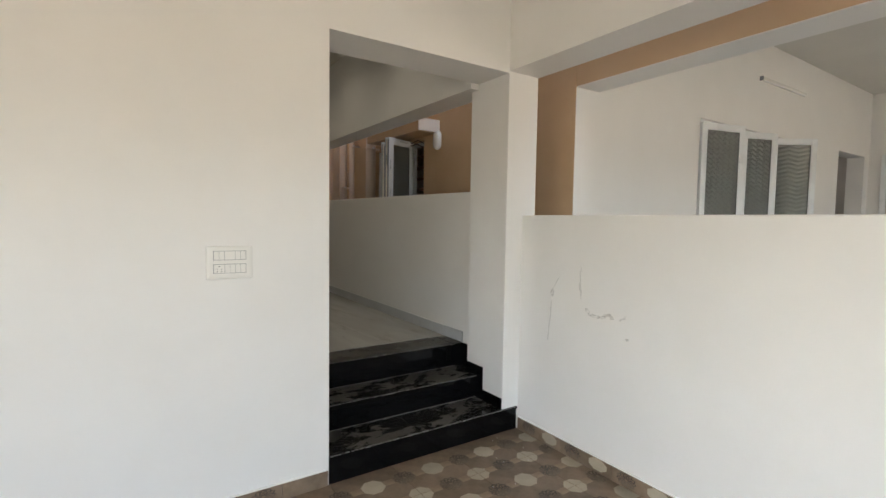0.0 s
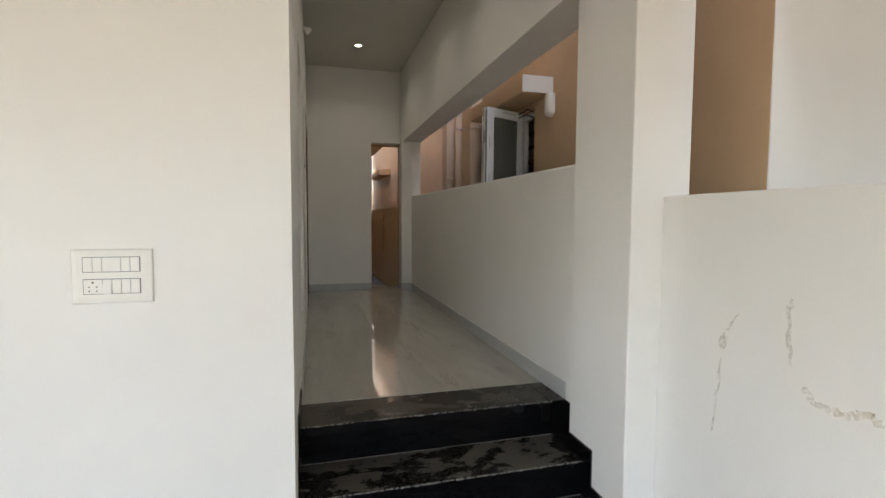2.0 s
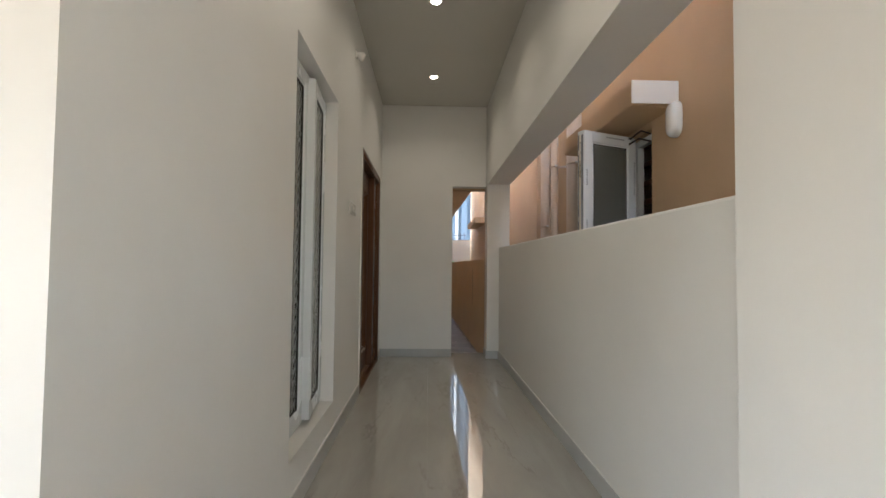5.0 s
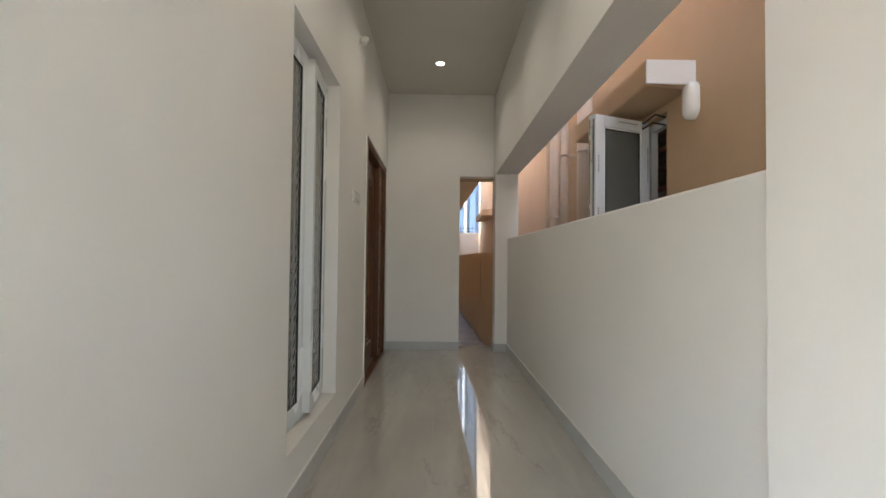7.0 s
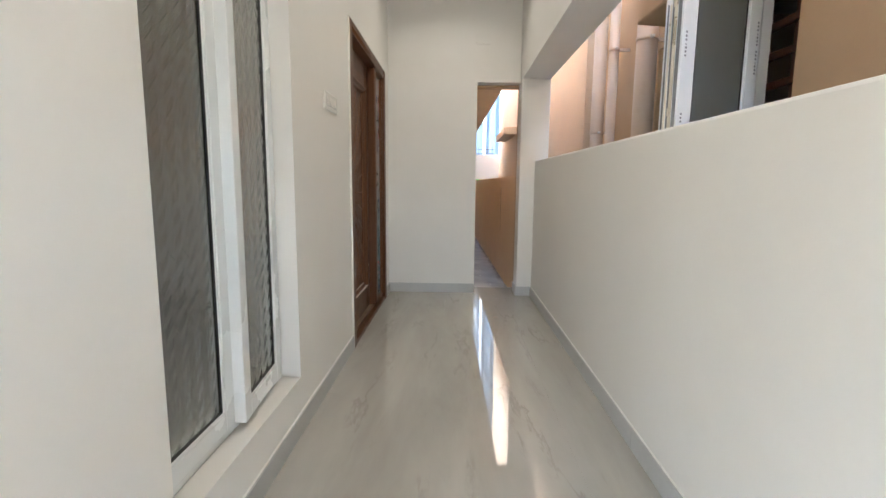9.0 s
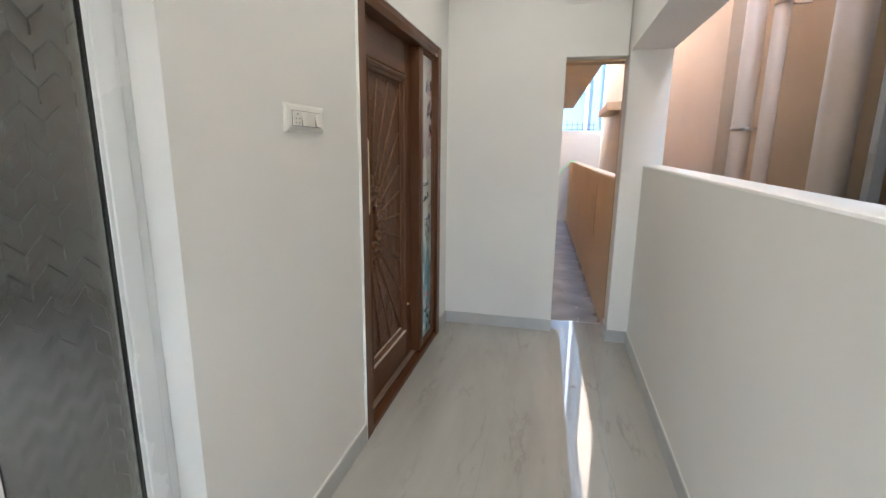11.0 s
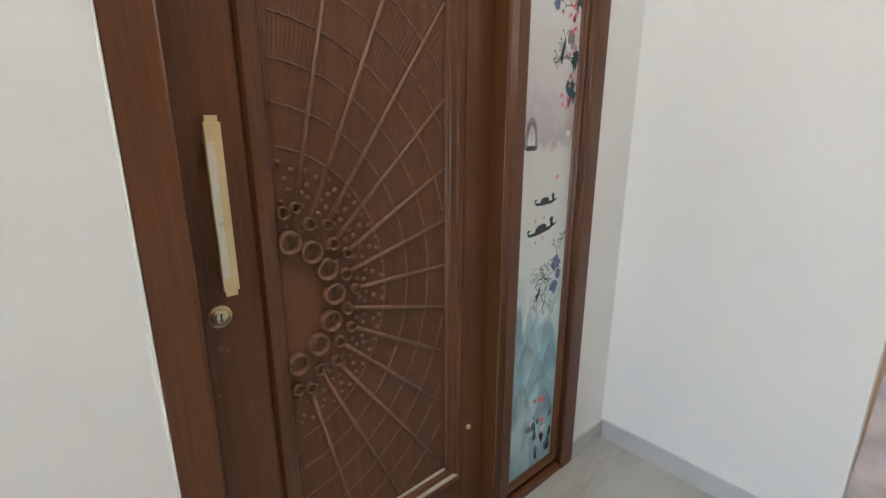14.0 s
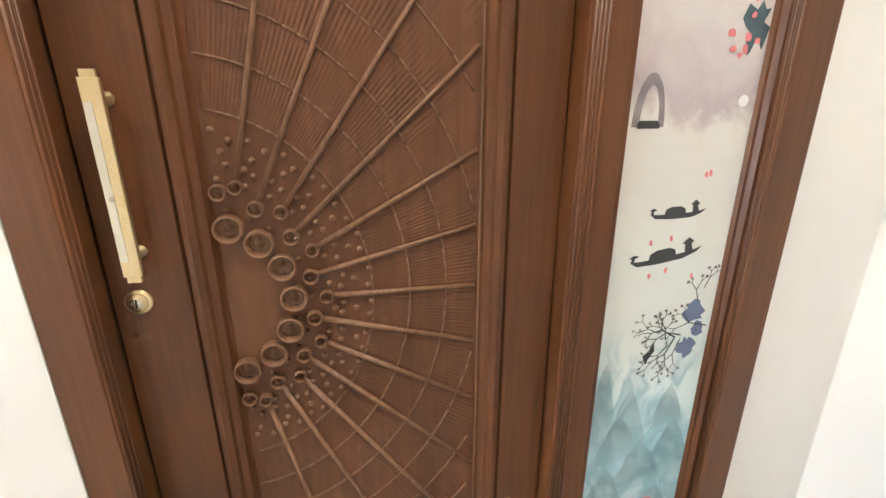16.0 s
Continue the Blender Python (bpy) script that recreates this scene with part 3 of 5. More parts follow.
def entrance_door():
    d = thing("door_1", (LEFT, DY0, F), "closed dark teak entrance door with carved sunburst panel", "door", kind="structure")
    z1 = DZ1
    # frame: near jamb, mullion, far jamb, head, sill
    part("jamb", boxes((0.83, 1.022, DY0, DY0 + 0.083, F, z1), bevel=0.004), M_WOOD, d)
    part("jamb", boxes((0.83, 1.022, DY1 - 0.084, DY1, F, z1), bevel=0.004), M_WOOD, d)
    part("mullion", boxes((0.83, 1.004, 7.575, 7.668, F + 0.055, z1 - 0.072), bevel=0.004), M_WOOD, d)
    part("head", boxes((0.83, 1.020, DY0 + 0.091, DY1 - 0.092, z1 - 0.072, z1), bevel=0.004), M_WOODY, d)
    part("sill", boxes((0.80, 0.975, DY0 + 0.091, DY1 - 0.092, F, F + 0.055), (0.975, 1.018, DY0 + 0.091, DY1 - 0.092, F, F + 0.030), bevel=0.003), M_WOODY, d, "dusty worn teak sill")
    worn = bmesh.new()
    for k in range(4):
        box(worn, 0.936 + 0.0105 * k, 0.9445 + 0.0105 * k, DY0 + 0.10, 7.573, F + 0.0548, F + 0.0568 + 0.0006 * (k % 2), bevel=0.0006)
    part("worn_lit_edge", worn, M_WORN, d, "pale worn and dusty ridges along the sill")
    part("reeding", reeds(bmesh.new(), 7.583, 7.618, F + 0.055, z1 - 0.072, 1.003, 4), M_WOOD, d)
    for y in (DY0 + 0.0835, DY1 - 0.0845):
        side = bmesh.new()
        for k in range(5):
            tube(side, (0.985 + 0.0076 * k, y, F + 0.03), (0.985 + 0.0076 * k, y, z1 - 0.072), 0.0036 if k % 2 else 0.0048, n=10)
        part("reeding", side, M_WOOD, d)
    part("reeding", reeds(bmesh.new(), DY0 + 0.093, DY1 - 0.094, z1 - 0.066, z1 - 0.03, 1.018, 4, "y"), M_WOODY, d)
    # glazing beads round the sidelight
    gb = bmesh.new()
    moulding_frame(gb, 7.668, DY1 - 0.092, F + 0.055, z1 - 0.072, ((0.0, 0.022), (0.006, 0.022), (0.012, 0.010), (0.018, 0.010), (0.022, 0.0)), 0.977)
    part("glazing_bead", gb, M_WOOD, d)
    # leaf: stiles and rails round the panel
    ly0, ly1, lz0, lz1 = DY0 + 0.093, 7.573, F + 0.057, z1 - 0.074
    m = 0.062
    lf = bmesh.new()
    box(lf, 0.90, XL, ly0, PY0 - m, lz0, lz1, bevel=0.003)
    box(lf, 0.90, XL, PY1 + m, ly1, lz0, lz1, bevel=0.003)
    leaf = part("leaf", lf, M_WOOD, d)
    part("rail", boxes((0.90, XL - 0.001, PY0 - m + 0.001, PY1 + m - 0.001, lz0, PZ0 - m), bevel=0.003), M_WOODY, leaf)
    part("rail", boxes((0.90, XL - 0.001, PY0 - m + 0.001, PY1 + m - 0.001, PZ1 + m, lz1), bevel=0.003), M_WOODY, leaf)
    mo = bmesh.new()
    moulding_frame(mo, PY0 - m, PY1 + m, PZ0 - m, PZ1 + m,
                   ((0.0, 0.022), (0.002, 0.018), (0.006, 0.018), (0.010, 0.034), (0.022, 0.040), (0.034, 0.034), (0.038, 0.024), (0.052, 0.018), (0.058, 0.006), (0.063, -0.001)), XP)
    part("panel_moulding", mo, M_WOOD, leaf)
    ledge = boxes((XP + 0.003, XP + 0.012, PY0 + 0.004, PY1 - 0.004, PZ0 - 0.0005, PZ0 + 0.004), (XL - 0.003, XL + 0.013, PY0 - 0.035, PY1 + 0.035, PZ0 - 0.028, PZ0 - 0.0235))
    part("ledge_dust", ledge, M_DUST, leaf, "pale dust lying on the moulding")
    panel = part("panel", boxes((0.895, XP, PY0 - 0.004, PY1 + 0.004, PZ0 - 0.004, PZ1 + 0.004)), M_RIB, leaf, "carved teak sunburst panel")
    cy, cz = 6.83, 1.56

    def inside(y, z, pad=0.0):
        return PY0 + pad < y < PY1 - pad and PZ0 + pad < z < PZ1 - pad

    # carved rings
    def ring_mesh(r, h):
        bm = bmesh.new()
        lathe(bm, (0, 0, 0), (1, 0, 0), ((0.0, r), (h * 0.80, r * 0.99), (h, r * 0.94), (h, r * 0.84), (h * 0.80, r * 0.78), (h * 0.20, r * 0.66), (h * 0.14, r * 0.40), (h * 0.30, 0.0)), 28)
        for fc in bm.faces:
            fc.smooth = False
        return finish(bm, "ring", M_CARVE)

    def rim_mesh(r, h):
        bm = bmesh.new()
        lathe(bm, (0, 0, 0), (1, 0, 0), ((h * 0.93, r * 0.975), (h * 1.04, r * 0.95), (h * 1.05, r * 0.87), (h * 0.93, r * 0.81)), 28)
        return finish(bm, "rim", M_RIM)

    big_rim, small_rim = rim_mesh(0.0290, 0.020), rim_mesh(0.0165, 0.015)
    big, small = ring_mesh(0.0290, 0.020), ring_mesh(0.0165, 0.015)
    for a in (-70.5, -47.0, -24.0, 1.0, 25.6, 47.6, 69.0):
        y, z = cy + 0.171 * math.cos(radians(a)), cz + 0.171 * math.sin(radians(a))
        piece("rim", big_rim, piece("ring", big, leaf, (XP, y, z)), ORIGIN[leaf.name])
    starts = (0, 13, 26, 37.6, 49, 59.5, 70.6, 82)
    ends = (0, 14.2, 28.2, 41.6, 53.2, 64, 75, 85.5)
    rows = [(s, e) for s, e in zip(starts, ends)] + [(-s, -e) for s, e in zip(starts[1:], ends[1:])]
    for s, e in rows:
        k = starts.index(abs(s))
        r = (0.237, 0.214, 0.241, 0.224, 0.250, 0.229, 0.256, 0.235)[k]
        y, z = cy + r * math.cos(radians(s)), cz + r * math.sin(radians(s))
        y = max(y, PY0 + 0.014)
        if inside(y, z, 0.012):
            piece("rim", small_rim, piece("ring", small, leaf, (XP, y, z), Matrix.Diagonal((1, 1, 1, 1)) if k % 2 else Matrix.Diagonal((1, 0.85, 0.85, 1))), ORIGIN[leaf.name])
        # ray from its ring to the panel's edge
        dy, dz = math.cos(radians(e)), math.sin(radians(e))
        reach = 2.0
        if dy > 1e-6:
            reach = min(reach, (PY1 - 0.004 - cy) / dy)
        if abs(dz) > 1e-6:
            reach = min(reach, ((PZ1 if dz > 0 else PZ0) - cz) / dz - math.copysign(0.006, 1))
        ey, ez = cy + reach * dy, cz + reach * dz
        d0 = Vector((0, ey - y, ez - z)).normalized() * 0.016
        if abs(s) < 80:
            bm = bmesh.new()
            tube(bm, (XP + 0.003, max(y + d0.y, PY0 + 0.008), z + d0.z), (XP + 0.003, ey, ez), 0.0062, 0.0040, n=10)
            part("carved_ray", bm, M_CARVE, leaf)
    # arcs round the medallion
    for k in range(7):
        rv = 0.39 + 0.094 * k
        rh = 0.86 * rv
        bm = bmesh.new()
        prev = None
        for i in range(-90, 91, 3):
            a = radians(i)
            y, z = cy + rh * math.cos(a), cz + rv * math.sin(a)
            q = (y, z) if inside(y, z, 0.004) else None
            if prev and q:
                tube(bm, (XP + 0.0005, *prev), (XP + 0.0005, *q), 0.0024, n=6)
            prev = q
        if len(bm.verts):
            part("carved_arc", bm, M_CARVE, leaf)
        else:
            bm.free()
    # studs between the rings and the first arc
    bm = bmesh.new()
    lathe(bm, (0, 0, 0), (1, 0, 0), ((0, 0.0068), (0.004, 0.0062), (0.007, 0.0035), (0.008, 0.0)), 10)
    stud = finish(bm, "stud", M_CARVE)
    random.seed(3)
    allst = sorted(set(a for s in rows for a in [0.5 * (s[0] + s[1])]))
    for a0, a1 in zip(allst, allst[1:]):
        for r, fr in ((0.268, 0.5), (0.292, 0.3), (0.296, 0.72), (0.322, 0.5), (0.345, 0.28), (0.350, 0.74)):
            a = radians(a0 + (a1 - a0) * (fr + random.uniform(-0.05, 0.05)))
            rr = r + random.uniform(-0.006, 0.006)
            k = 0.93 + 0.07 * abs(math.sin(a))
            y, z = cy + rr * k * math.cos(a), cz + rr * k * math.sin(a)
            if inside(y, z, 0.012):
                piece("stud", stud, leaf, (XP - 0.001, y, z))
    for a in range(-72, 80, 12):
        y, z = cy + 0.206 * math.cos(radians(a + 1)), cz + 0.206 * math.sin(radians(a + 1))
        if inside(y, z, 0.012):
            piece("stud", stud, leaf, (XP - 0.001, y, z), Matrix.Diagonal((1, 0.8, 0.8, 1)))
    # Pale strip: light catching the worn inner edge, put into the wood colour.
    part("worn_lit_edge", boxes((XP + 0.006, XP + 0.0125, PY1 + 0.0015, PY1 + 0.0045, PZ0 + 0.002, PZ1 - 0.002), bevel=0.0008), M_RIM, leaf, "worn inner edge of the moulding with its highlight painted on")
    random.seed(31)
    for y, z, ry, rz in ((6.700, 1.515, 0.018, 0.007), (6.712, 1.505, 0.010, 0.006), (6.690, 1.40, 0.006, 0.010)):
        sc = bmesh.new()
        prism(sc, [(XL + 0.0002, y + ry * random.uniform(0.7, 1.2) * math.cos(k * math.pi / 8), z + rz * random.uniform(0.7, 1.2) * math.sin(k * math.pi / 8)) for k in range(16)], (0.0005, 0, 0))
        part("scuff", sc, M_STAIN, leaf, "pale scuff mark on the stile")
    # pull handle
    h = part("handle", boxes((0.978, 0.990, 6.716, 6.748, 1.655, 2.000), bevel=0.0015), M_BRASS, d, "brass pull handle with pale satin inlay")
    part("inlay", boxes((0.9895, 0.9915, 6.718, 6.7315, 1.685, 1.962), bevel=0.0005), M_SATIN, h, "pale satin metal strip")
    part("end_cap", boxes((0.980, 0.988, 6.720, 6.744, 2.000, 2.012), bevel=0.001), M_BRASS, h)
    part("end_cap", boxes((0.980, 0.988, 6.720, 6.744, 1.643, 1.655), bevel=0.001), M_BRASS, h)
    hat = bmesh.new()
    for i in range(46):
        z = 1.662 + i * 0.0073
        y = 6.7395 if i % 2 else 6.7355
        if 1.682 < z < 1.965 or i % 2:
            box(hat, 0.9895, 0.9905, y - 0.0022, y + 0.0022, z - 0.0022, z + 0.0022)
    part("fretwork", hat, M_BRASS, h)
    for z in (1.69, 1.965):
        bm = bmesh.new()
        lathe(bm, (XL, 6.734, z), (1, 0, 0), ((0.0, 0.013), (0.003, 0.013), (0.006, 0.009), (0.034, 0.009)), 16)
        part("post", bm, M_BRASS, h)
    lk = bmesh.new()
    lathe(lk, (XL, 6.712, 1.588), (1, 0, 0), ((0.0, 0.026), (0.004, 0.026), (0.007, 0.023), (0.008, 0.016), (0.012, 0.015), (0.012, 0.0)), 24)
    lock = part("lock_escutcheon", lk, M_BRASS, d, "round brass lock escutcheon")
    part("keyhole", boxes((XL + 0.0125, XL + 0.0138, 6.7103, 6.7137, 1.579, 1.597)), M_BLACK, lock)
    part("lock_cylinder", lathe(bmesh.new(), (XL + 0.0118, 6.712, 1.588), (1, 0, 0), ((0.0, 0.0125), (0.001, 0.012), (0.001, 0.0)), 20), M_SATIN, lock)
    rim = bmesh.new()
    for k in range(24):
        p0, p1 = 2 * math.pi * k / 24, 2 * math.pi * (k + 1) / 24
        tube(rim, (XL + 0.0072, 6.712 + 0.0185 * math.cos(p0), 1.588 + 0.0185 * math.sin(p0)), (XL + 0.0072, 6.712 + 0.0185 * math.cos(p1), 1.588 + 0.0185 * math.sin(p1)), 0.0008, n=6)
    part("groove", rim, M_BLACK, lock)
    for y, z in ((6.725, 0.745), (7.492, 0.93)):
        bm = bmesh.new()
        lathe(bm, (XL - 0.001, y, z), (1, 0, 0), ((0, 0.011), (0.006, 0.010), (0.010, 0.006), (0.010, 0.0)), 14)
        part("stop_knob", bm, M_BRASS, d)
    return d


DOOR = entrance_door()
solid("trim", boxes((LEFT, 1.0235, DY0 - 0.0045, DY0 - 0.0003, F, DZ1 + 0.0045), (LEFT, 1.0225, DY0 - 0.0003, DY1, DZ1 + 0.0003, DZ1 + 0.0045), bevel=0.001), M_PLASTIC, "thin white sealant line between wall and door frame", "trim", "structure")


# ---- painted sidelight pane ----
def paint(name, colour, rough=0.18, other=None, scale=20):
    return surface(name, other or tuple(0.75 * c for c in colour), colour, scale, (rough, rough + 0.05), 160, 0.01, 0.0003)


def pane_mat():
    m, nt, b = base_mat("printed_frosted_glass")
    c = nt.nodes.new("ShaderNodeTexCoord")
    sep = nt.nodes.new("ShaderNodeSeparateXYZ")
    nt.links.new(c.outputs["Generated"], sep.inputs[0])
    wob = nt.nodes.new("ShaderNodeMath")
    wob.operation = "MULTIPLY_ADD"
    nt.links.new(noise_out(nt, coords(nt), 7.0, 5, 0.6, 0.8), wob.inputs[0])
    wob.inputs[1].default_value = 0.16
    nt.links.new(sep.outputs["Z"], wob.inputs[2])
    col = ramp(nt, wob.outputs[0], [(0.08, (0.30, 0.46, 0.50)), (0.22, (0.50, 0.66, 0.70)), (0.33, (0.46, 0.66, 0.72)), (0.46, (0.68, 0.76, 0.74)),
                                    (0.62, (0.68, 0.70, 0.66)), (0.735, (0.66, 0.65, 0.61)), (0.765, (0.46, 0.40, 0.42)), (0.84, (0.60, 0.56, 0.55)), (1.0, (0.70, 0.69, 0.66))])
    wash = noise_out(nt, coords(nt, (1, 1.0, 0.55)), 13.0, 3, 0.45, 0.7)
    low = ramp(nt, sep.outputs["Z"], [(0.36, (1, 1, 1)), (0.44, (0, 0, 0))])
    blot = ramp(nt, wash, [(0.44, (0, 0, 0)), (0.56, (0.62, 0.62, 0.62)), (0.66, (0.25, 0.25, 0.25))])
    col = mix_rgb(nt, mix_rgb(nt, 1.0, low, blot, "MULTIPLY"), col, (0.17, 0.36, 0.46))
    nt.links.new(col, b.inputs["Base Color"])
    b.inputs["Roughness"].default_value = 0.08
    b.inputs["Coat Weight"].default_value = 0.5
    return m


def sidelight():
    gx = 0.977
    y0, y1, z0, z1 = 7.668, DY1 - 0.092, F + 0.055, DZ1 - 0.072
    pane = part("pane", boxes((gx - 0.006, gx, y0, y1, z0, z1)), pane_mat(), DOOR, "frosted glass pane printed with a pale landscape")
    ink, inkb = paint("ink_black_print", (0.05, 0.055, 0.06)), paint("ink_blue_print", (0.16, 0.20, 0.34))
    red, teal = paint("red_print", (0.78, 0.24, 0.26)), paint("teal_print", (0.07, 0.12, 0.14))
    mist, mauve = paint("mountain_mist_print", (0.22, 0.47, 0.56)), paint("mauve_print", (0.38, 0.32, 0.36))
    sage, white = paint("pale_blue_print", (0.28, 0.50, 0.62)), paint("white_print", (0.8, 0.8, 0.78))

    for mt, high in ((mist, 0.26), (sage, 0.20)):
        nt = mt.node_tree
        gen = nt.nodes.new("ShaderNodeTexCoord")
        sep = nt.nodes.new("ShaderNodeSeparateXYZ")
        nt.links.new(gen.outputs["Generated"], sep.inputs[0])
        fade = nt.nodes.new("ShaderNodeMath")
        fade.operation = "MULTIPLY"
        nt.links.new(ramp(nt, sep.outputs["Z"], [(0.0, (0, 0, 0)), (0.4, (0.18,) * 3), (0.75, (high,) * 3), (1.0, (0.08,) * 3)]), fade.inputs[0])
        nt.links.new(ramp(nt, noise_out(nt, coords(nt), 8.0, 3, 0.5, 0.4), [(0.25, (0.35,) * 3), (0.7, (1,) * 3)]), fade.inputs[1])
        nt.links.new(fade.outputs[0], nt.nodes["Principled BSDF"].inputs["Alpha"])
    for mt in (mauve,):
        nt = mt.node_tree
        nt.links.new(ramp(nt, noise_out(nt, coords(nt), 9.0, 3, 0.5, 0.6), [(0.3, (0.12,) * 3), (0.7, (0.6,) * 3)]), nt.nodes["Principled BSDF"].inputs["Alpha"])

    def flat(name, pts, material, lift=0.0004):
        bm = bmesh.new()
        prism(bm, [(gx + lift - 0.0003, y, z) for y, z in pts], (0.0005, 0, 0))
        return part(name, bm, material, pane)

    def blob(name, y, z, ry, rz, material, seed, lift=0.0006, n=18, wob=0.3):
        random.seed(seed)
        flat(name, [(min(max(y + ry * (1 + random.uniform(-wob, wob)) * math.cos(2 * math.pi * i / n), y0 + 0.022), y1 - 0.022),
                     z + rz * (1 + random.uniform(-wob, wob)) * math.sin(2 * math.pi * i / n)) for i in range(n)], material, lift)

    # arched bridge with a small pavilion, and a moon
    arc = [(7.735 + 0.036 * math.cos(a), 1.905 + 0.105 * math.sin(a)) for a in [math.pi * i / 14 for i in range(15)]]
    inn = [(7.737 + 0.021 * math.cos(a), 1.905 + 0.082 * math.sin(a)) for a in [math.pi * i / 14 for i in range(15)]]
    flat("bridge", [p for p in arc] + inn[::-1], mauve)
    flat("pavilion", [(7.712, 1.902), (7.762, 1.902), (7.762, 1.910), (7.756, 1.918), (7.716, 1.918), (7.712, 1.910)], ink, 0.0008)
    blob("moon", 7.948, 1.955, 0.012, 0.012, white, 1, wob=0.02)
    # boats
    for cy, cz, s, w, lean in ((7.838, 1.720, 1.1, 1.5, 0.02), (7.825, 1.620, 1.35, 1.95, 0.14)):
        def tilted(name, pts, lift=0.0004):
            flat(name, [(cy + dy * w, cz + dz * s + lean * dy * w) for dy, dz in pts], ink, lift)
        tilted("boat", [(-0.045, 0.000), (-0.036, -0.010), (-0.010, -0.0125), (0.022, -0.011), (0.038, -0.004), (0.046, 0.005), (0.030, 0.000), (0.0, -0.002), (-0.03, -0.002)])
        tilted("canopy", [(-0.022, -0.004), (-0.020, 0.008), (-0.012, 0.013), (0.004, 0.013), (0.011, 0.008), (0.013, -0.003)], 0.0008)
        # standing boatman of the print, as one plain outline
        tilted("boatman", [(0.024, -0.002), (0.023, 0.014), (0.019, 0.016), (0.027, 0.025), (0.034, 0.017), (0.031, 0.013), (0.034, 0.0)], 0.0008)
        tilted("prow_ornament", [(-0.044, -0.002), (-0.043, 0.006), (-0.047, 0.008), (-0.040, 0.012), (-0.034, 0.008), (-0.039, 0.006), (-0.040, -0.002)], 0.0008)
    # petals
    random.seed(11)
    for y, z in ((7.783, 1.652), (7.832, 1.660), (7.893, 1.803), (7.902, 1.806), (7.79, 1.573), (7.83, 1.585), (7.90, 1.565)):
        blob("petal", y, z, 0.004, 0.007, red, int(y * 1000), wob=0.25, n=9)
    # flower boughs at the top, with dark foliage
    for y, z, ry, rz, mt, sd in ((7.945, 2.095, 0.026, 0.045, teal, 2), (7.930, 2.27, 0.022, 0.03, mauve, 3), (7.955, 2.40, 0.02, 0.04, teal, 4), (7.955, 2.205, 0.018, 0.035, teal, 5)):
        blob("foliage", y, z, ry, rz, mt, sd, wob=0.45)
    for i in range(26):
        y, z = 7.955 - abs(random.gauss(0, 0.028)), random.uniform(2.04, 2.52)
        blob("blossom", y, z, random.uniform(0.005, 0.011), random.uniform(0.005, 0.011), red, 40 + i, 0.0010, 8)
    # blue rocks, plum branch
    for y, z, ry, rz, sd in ((7.925, 1.47, 0.026, 0.028, 6), (7.942, 1.425, 0.018, 0.02, 8), (7.922, 1.375, 0.024, 0.028, 7)):
        blob("rock", y, z, ry, rz, inkb, sd, wob=0.35)
        blob("rock_light", y - 0.002, z + 0.004, ry * 0.6, rz * 0.6, sage, sd + 1, 0.0009, wob=0.35)
    def twig(y, z, a, ln, w, depth):
        ye, ze = y + ln * math.cos(a), z + ln * math.sin(a)
        n = Vector((-math.sin(a), math.cos(a))) * w
        flat("branch", [(y + n.x, z + n.y), (y - n.x, z - n.y), (ye - n.x * 0.6, ze - n.y * 0.6), (ye + n.x * 0.6, ze + n.y * 0.6)], ink, 0.0008 + 0.0001 * depth)
        if depth < 3:
            for s in (-1, 1):
                twig(ye, ze, a + s * random.uniform(0.3, 0.9), ln * random.uniform(0.55, 0.8), w * 0.7, depth + 1)
        else:
            blob("bud", ye, ze, 0.004, 0.004, mauve, int(ye * 9999), 0.0014, 7)
    random.seed(21)
    twig(7.90, 1.41, 2.9, 0.040, 0.0022, 0)
    twig(7.87, 1.385, -2.3, 0.036, 0.0018, 1)
    twig(7.93, 1.50, 1.9, 0.03, 0.0014, 1)
    twig(7.96, 2.19, 2.8, 0.05, 0.0024, 0)
    twig(7.96, 2.36, 2.9, 0.045, 0.0022, 0)
    twig(7.885, 1.405, 2.6, 0.045, 0.0022, 0)
    twig(7.885, 1.405, -2.0, 0.050, 0.0020, 0)
    twig(7.86, 1.40, 1.7, 0.03, 0.0016, 1)
    twig(7.965, 1.43, 2.9, 0.050, 0.0018, 0)
    twig(7.84, 1.42, 2.7, 0.035, 0.0013, 1)
    twig(7.90, 1.40, -1.9, 0.045, 0.0013, 1)
    twig(7.86, 1.33, -1.7, 0.030, 0.0010, 2)
    twig(7.94, 1.53, 1.2, 0.030, 0.0012, 1)
    twig(7.955, 2.205, 3.0, 0.050, 0.0022, 1)
    flat("bird", [(7.868, 2.205), (7.876, 2.232), (7.888, 2.262), (7.893, 2.270), (7.897, 2.262), (7.894, 2.235), (7.886, 2.205), (7.880, 2.180)], ink, 0.0012)
    flat("bird", [(7.815, 2.365), (7.833, 2.380), (7.842, 2.425), (7.850, 2.420), (7.853, 2.385), (7.848, 2.350), (7.835, 2.345)], inkb, 0.0012)
    flat("bird", [(7.805, 1.36), (7.822, 1.375), (7.830, 1.398), (7.835, 1.372), (7.822, 1.352), (7.815, 1.335)], ink, 0.0012)
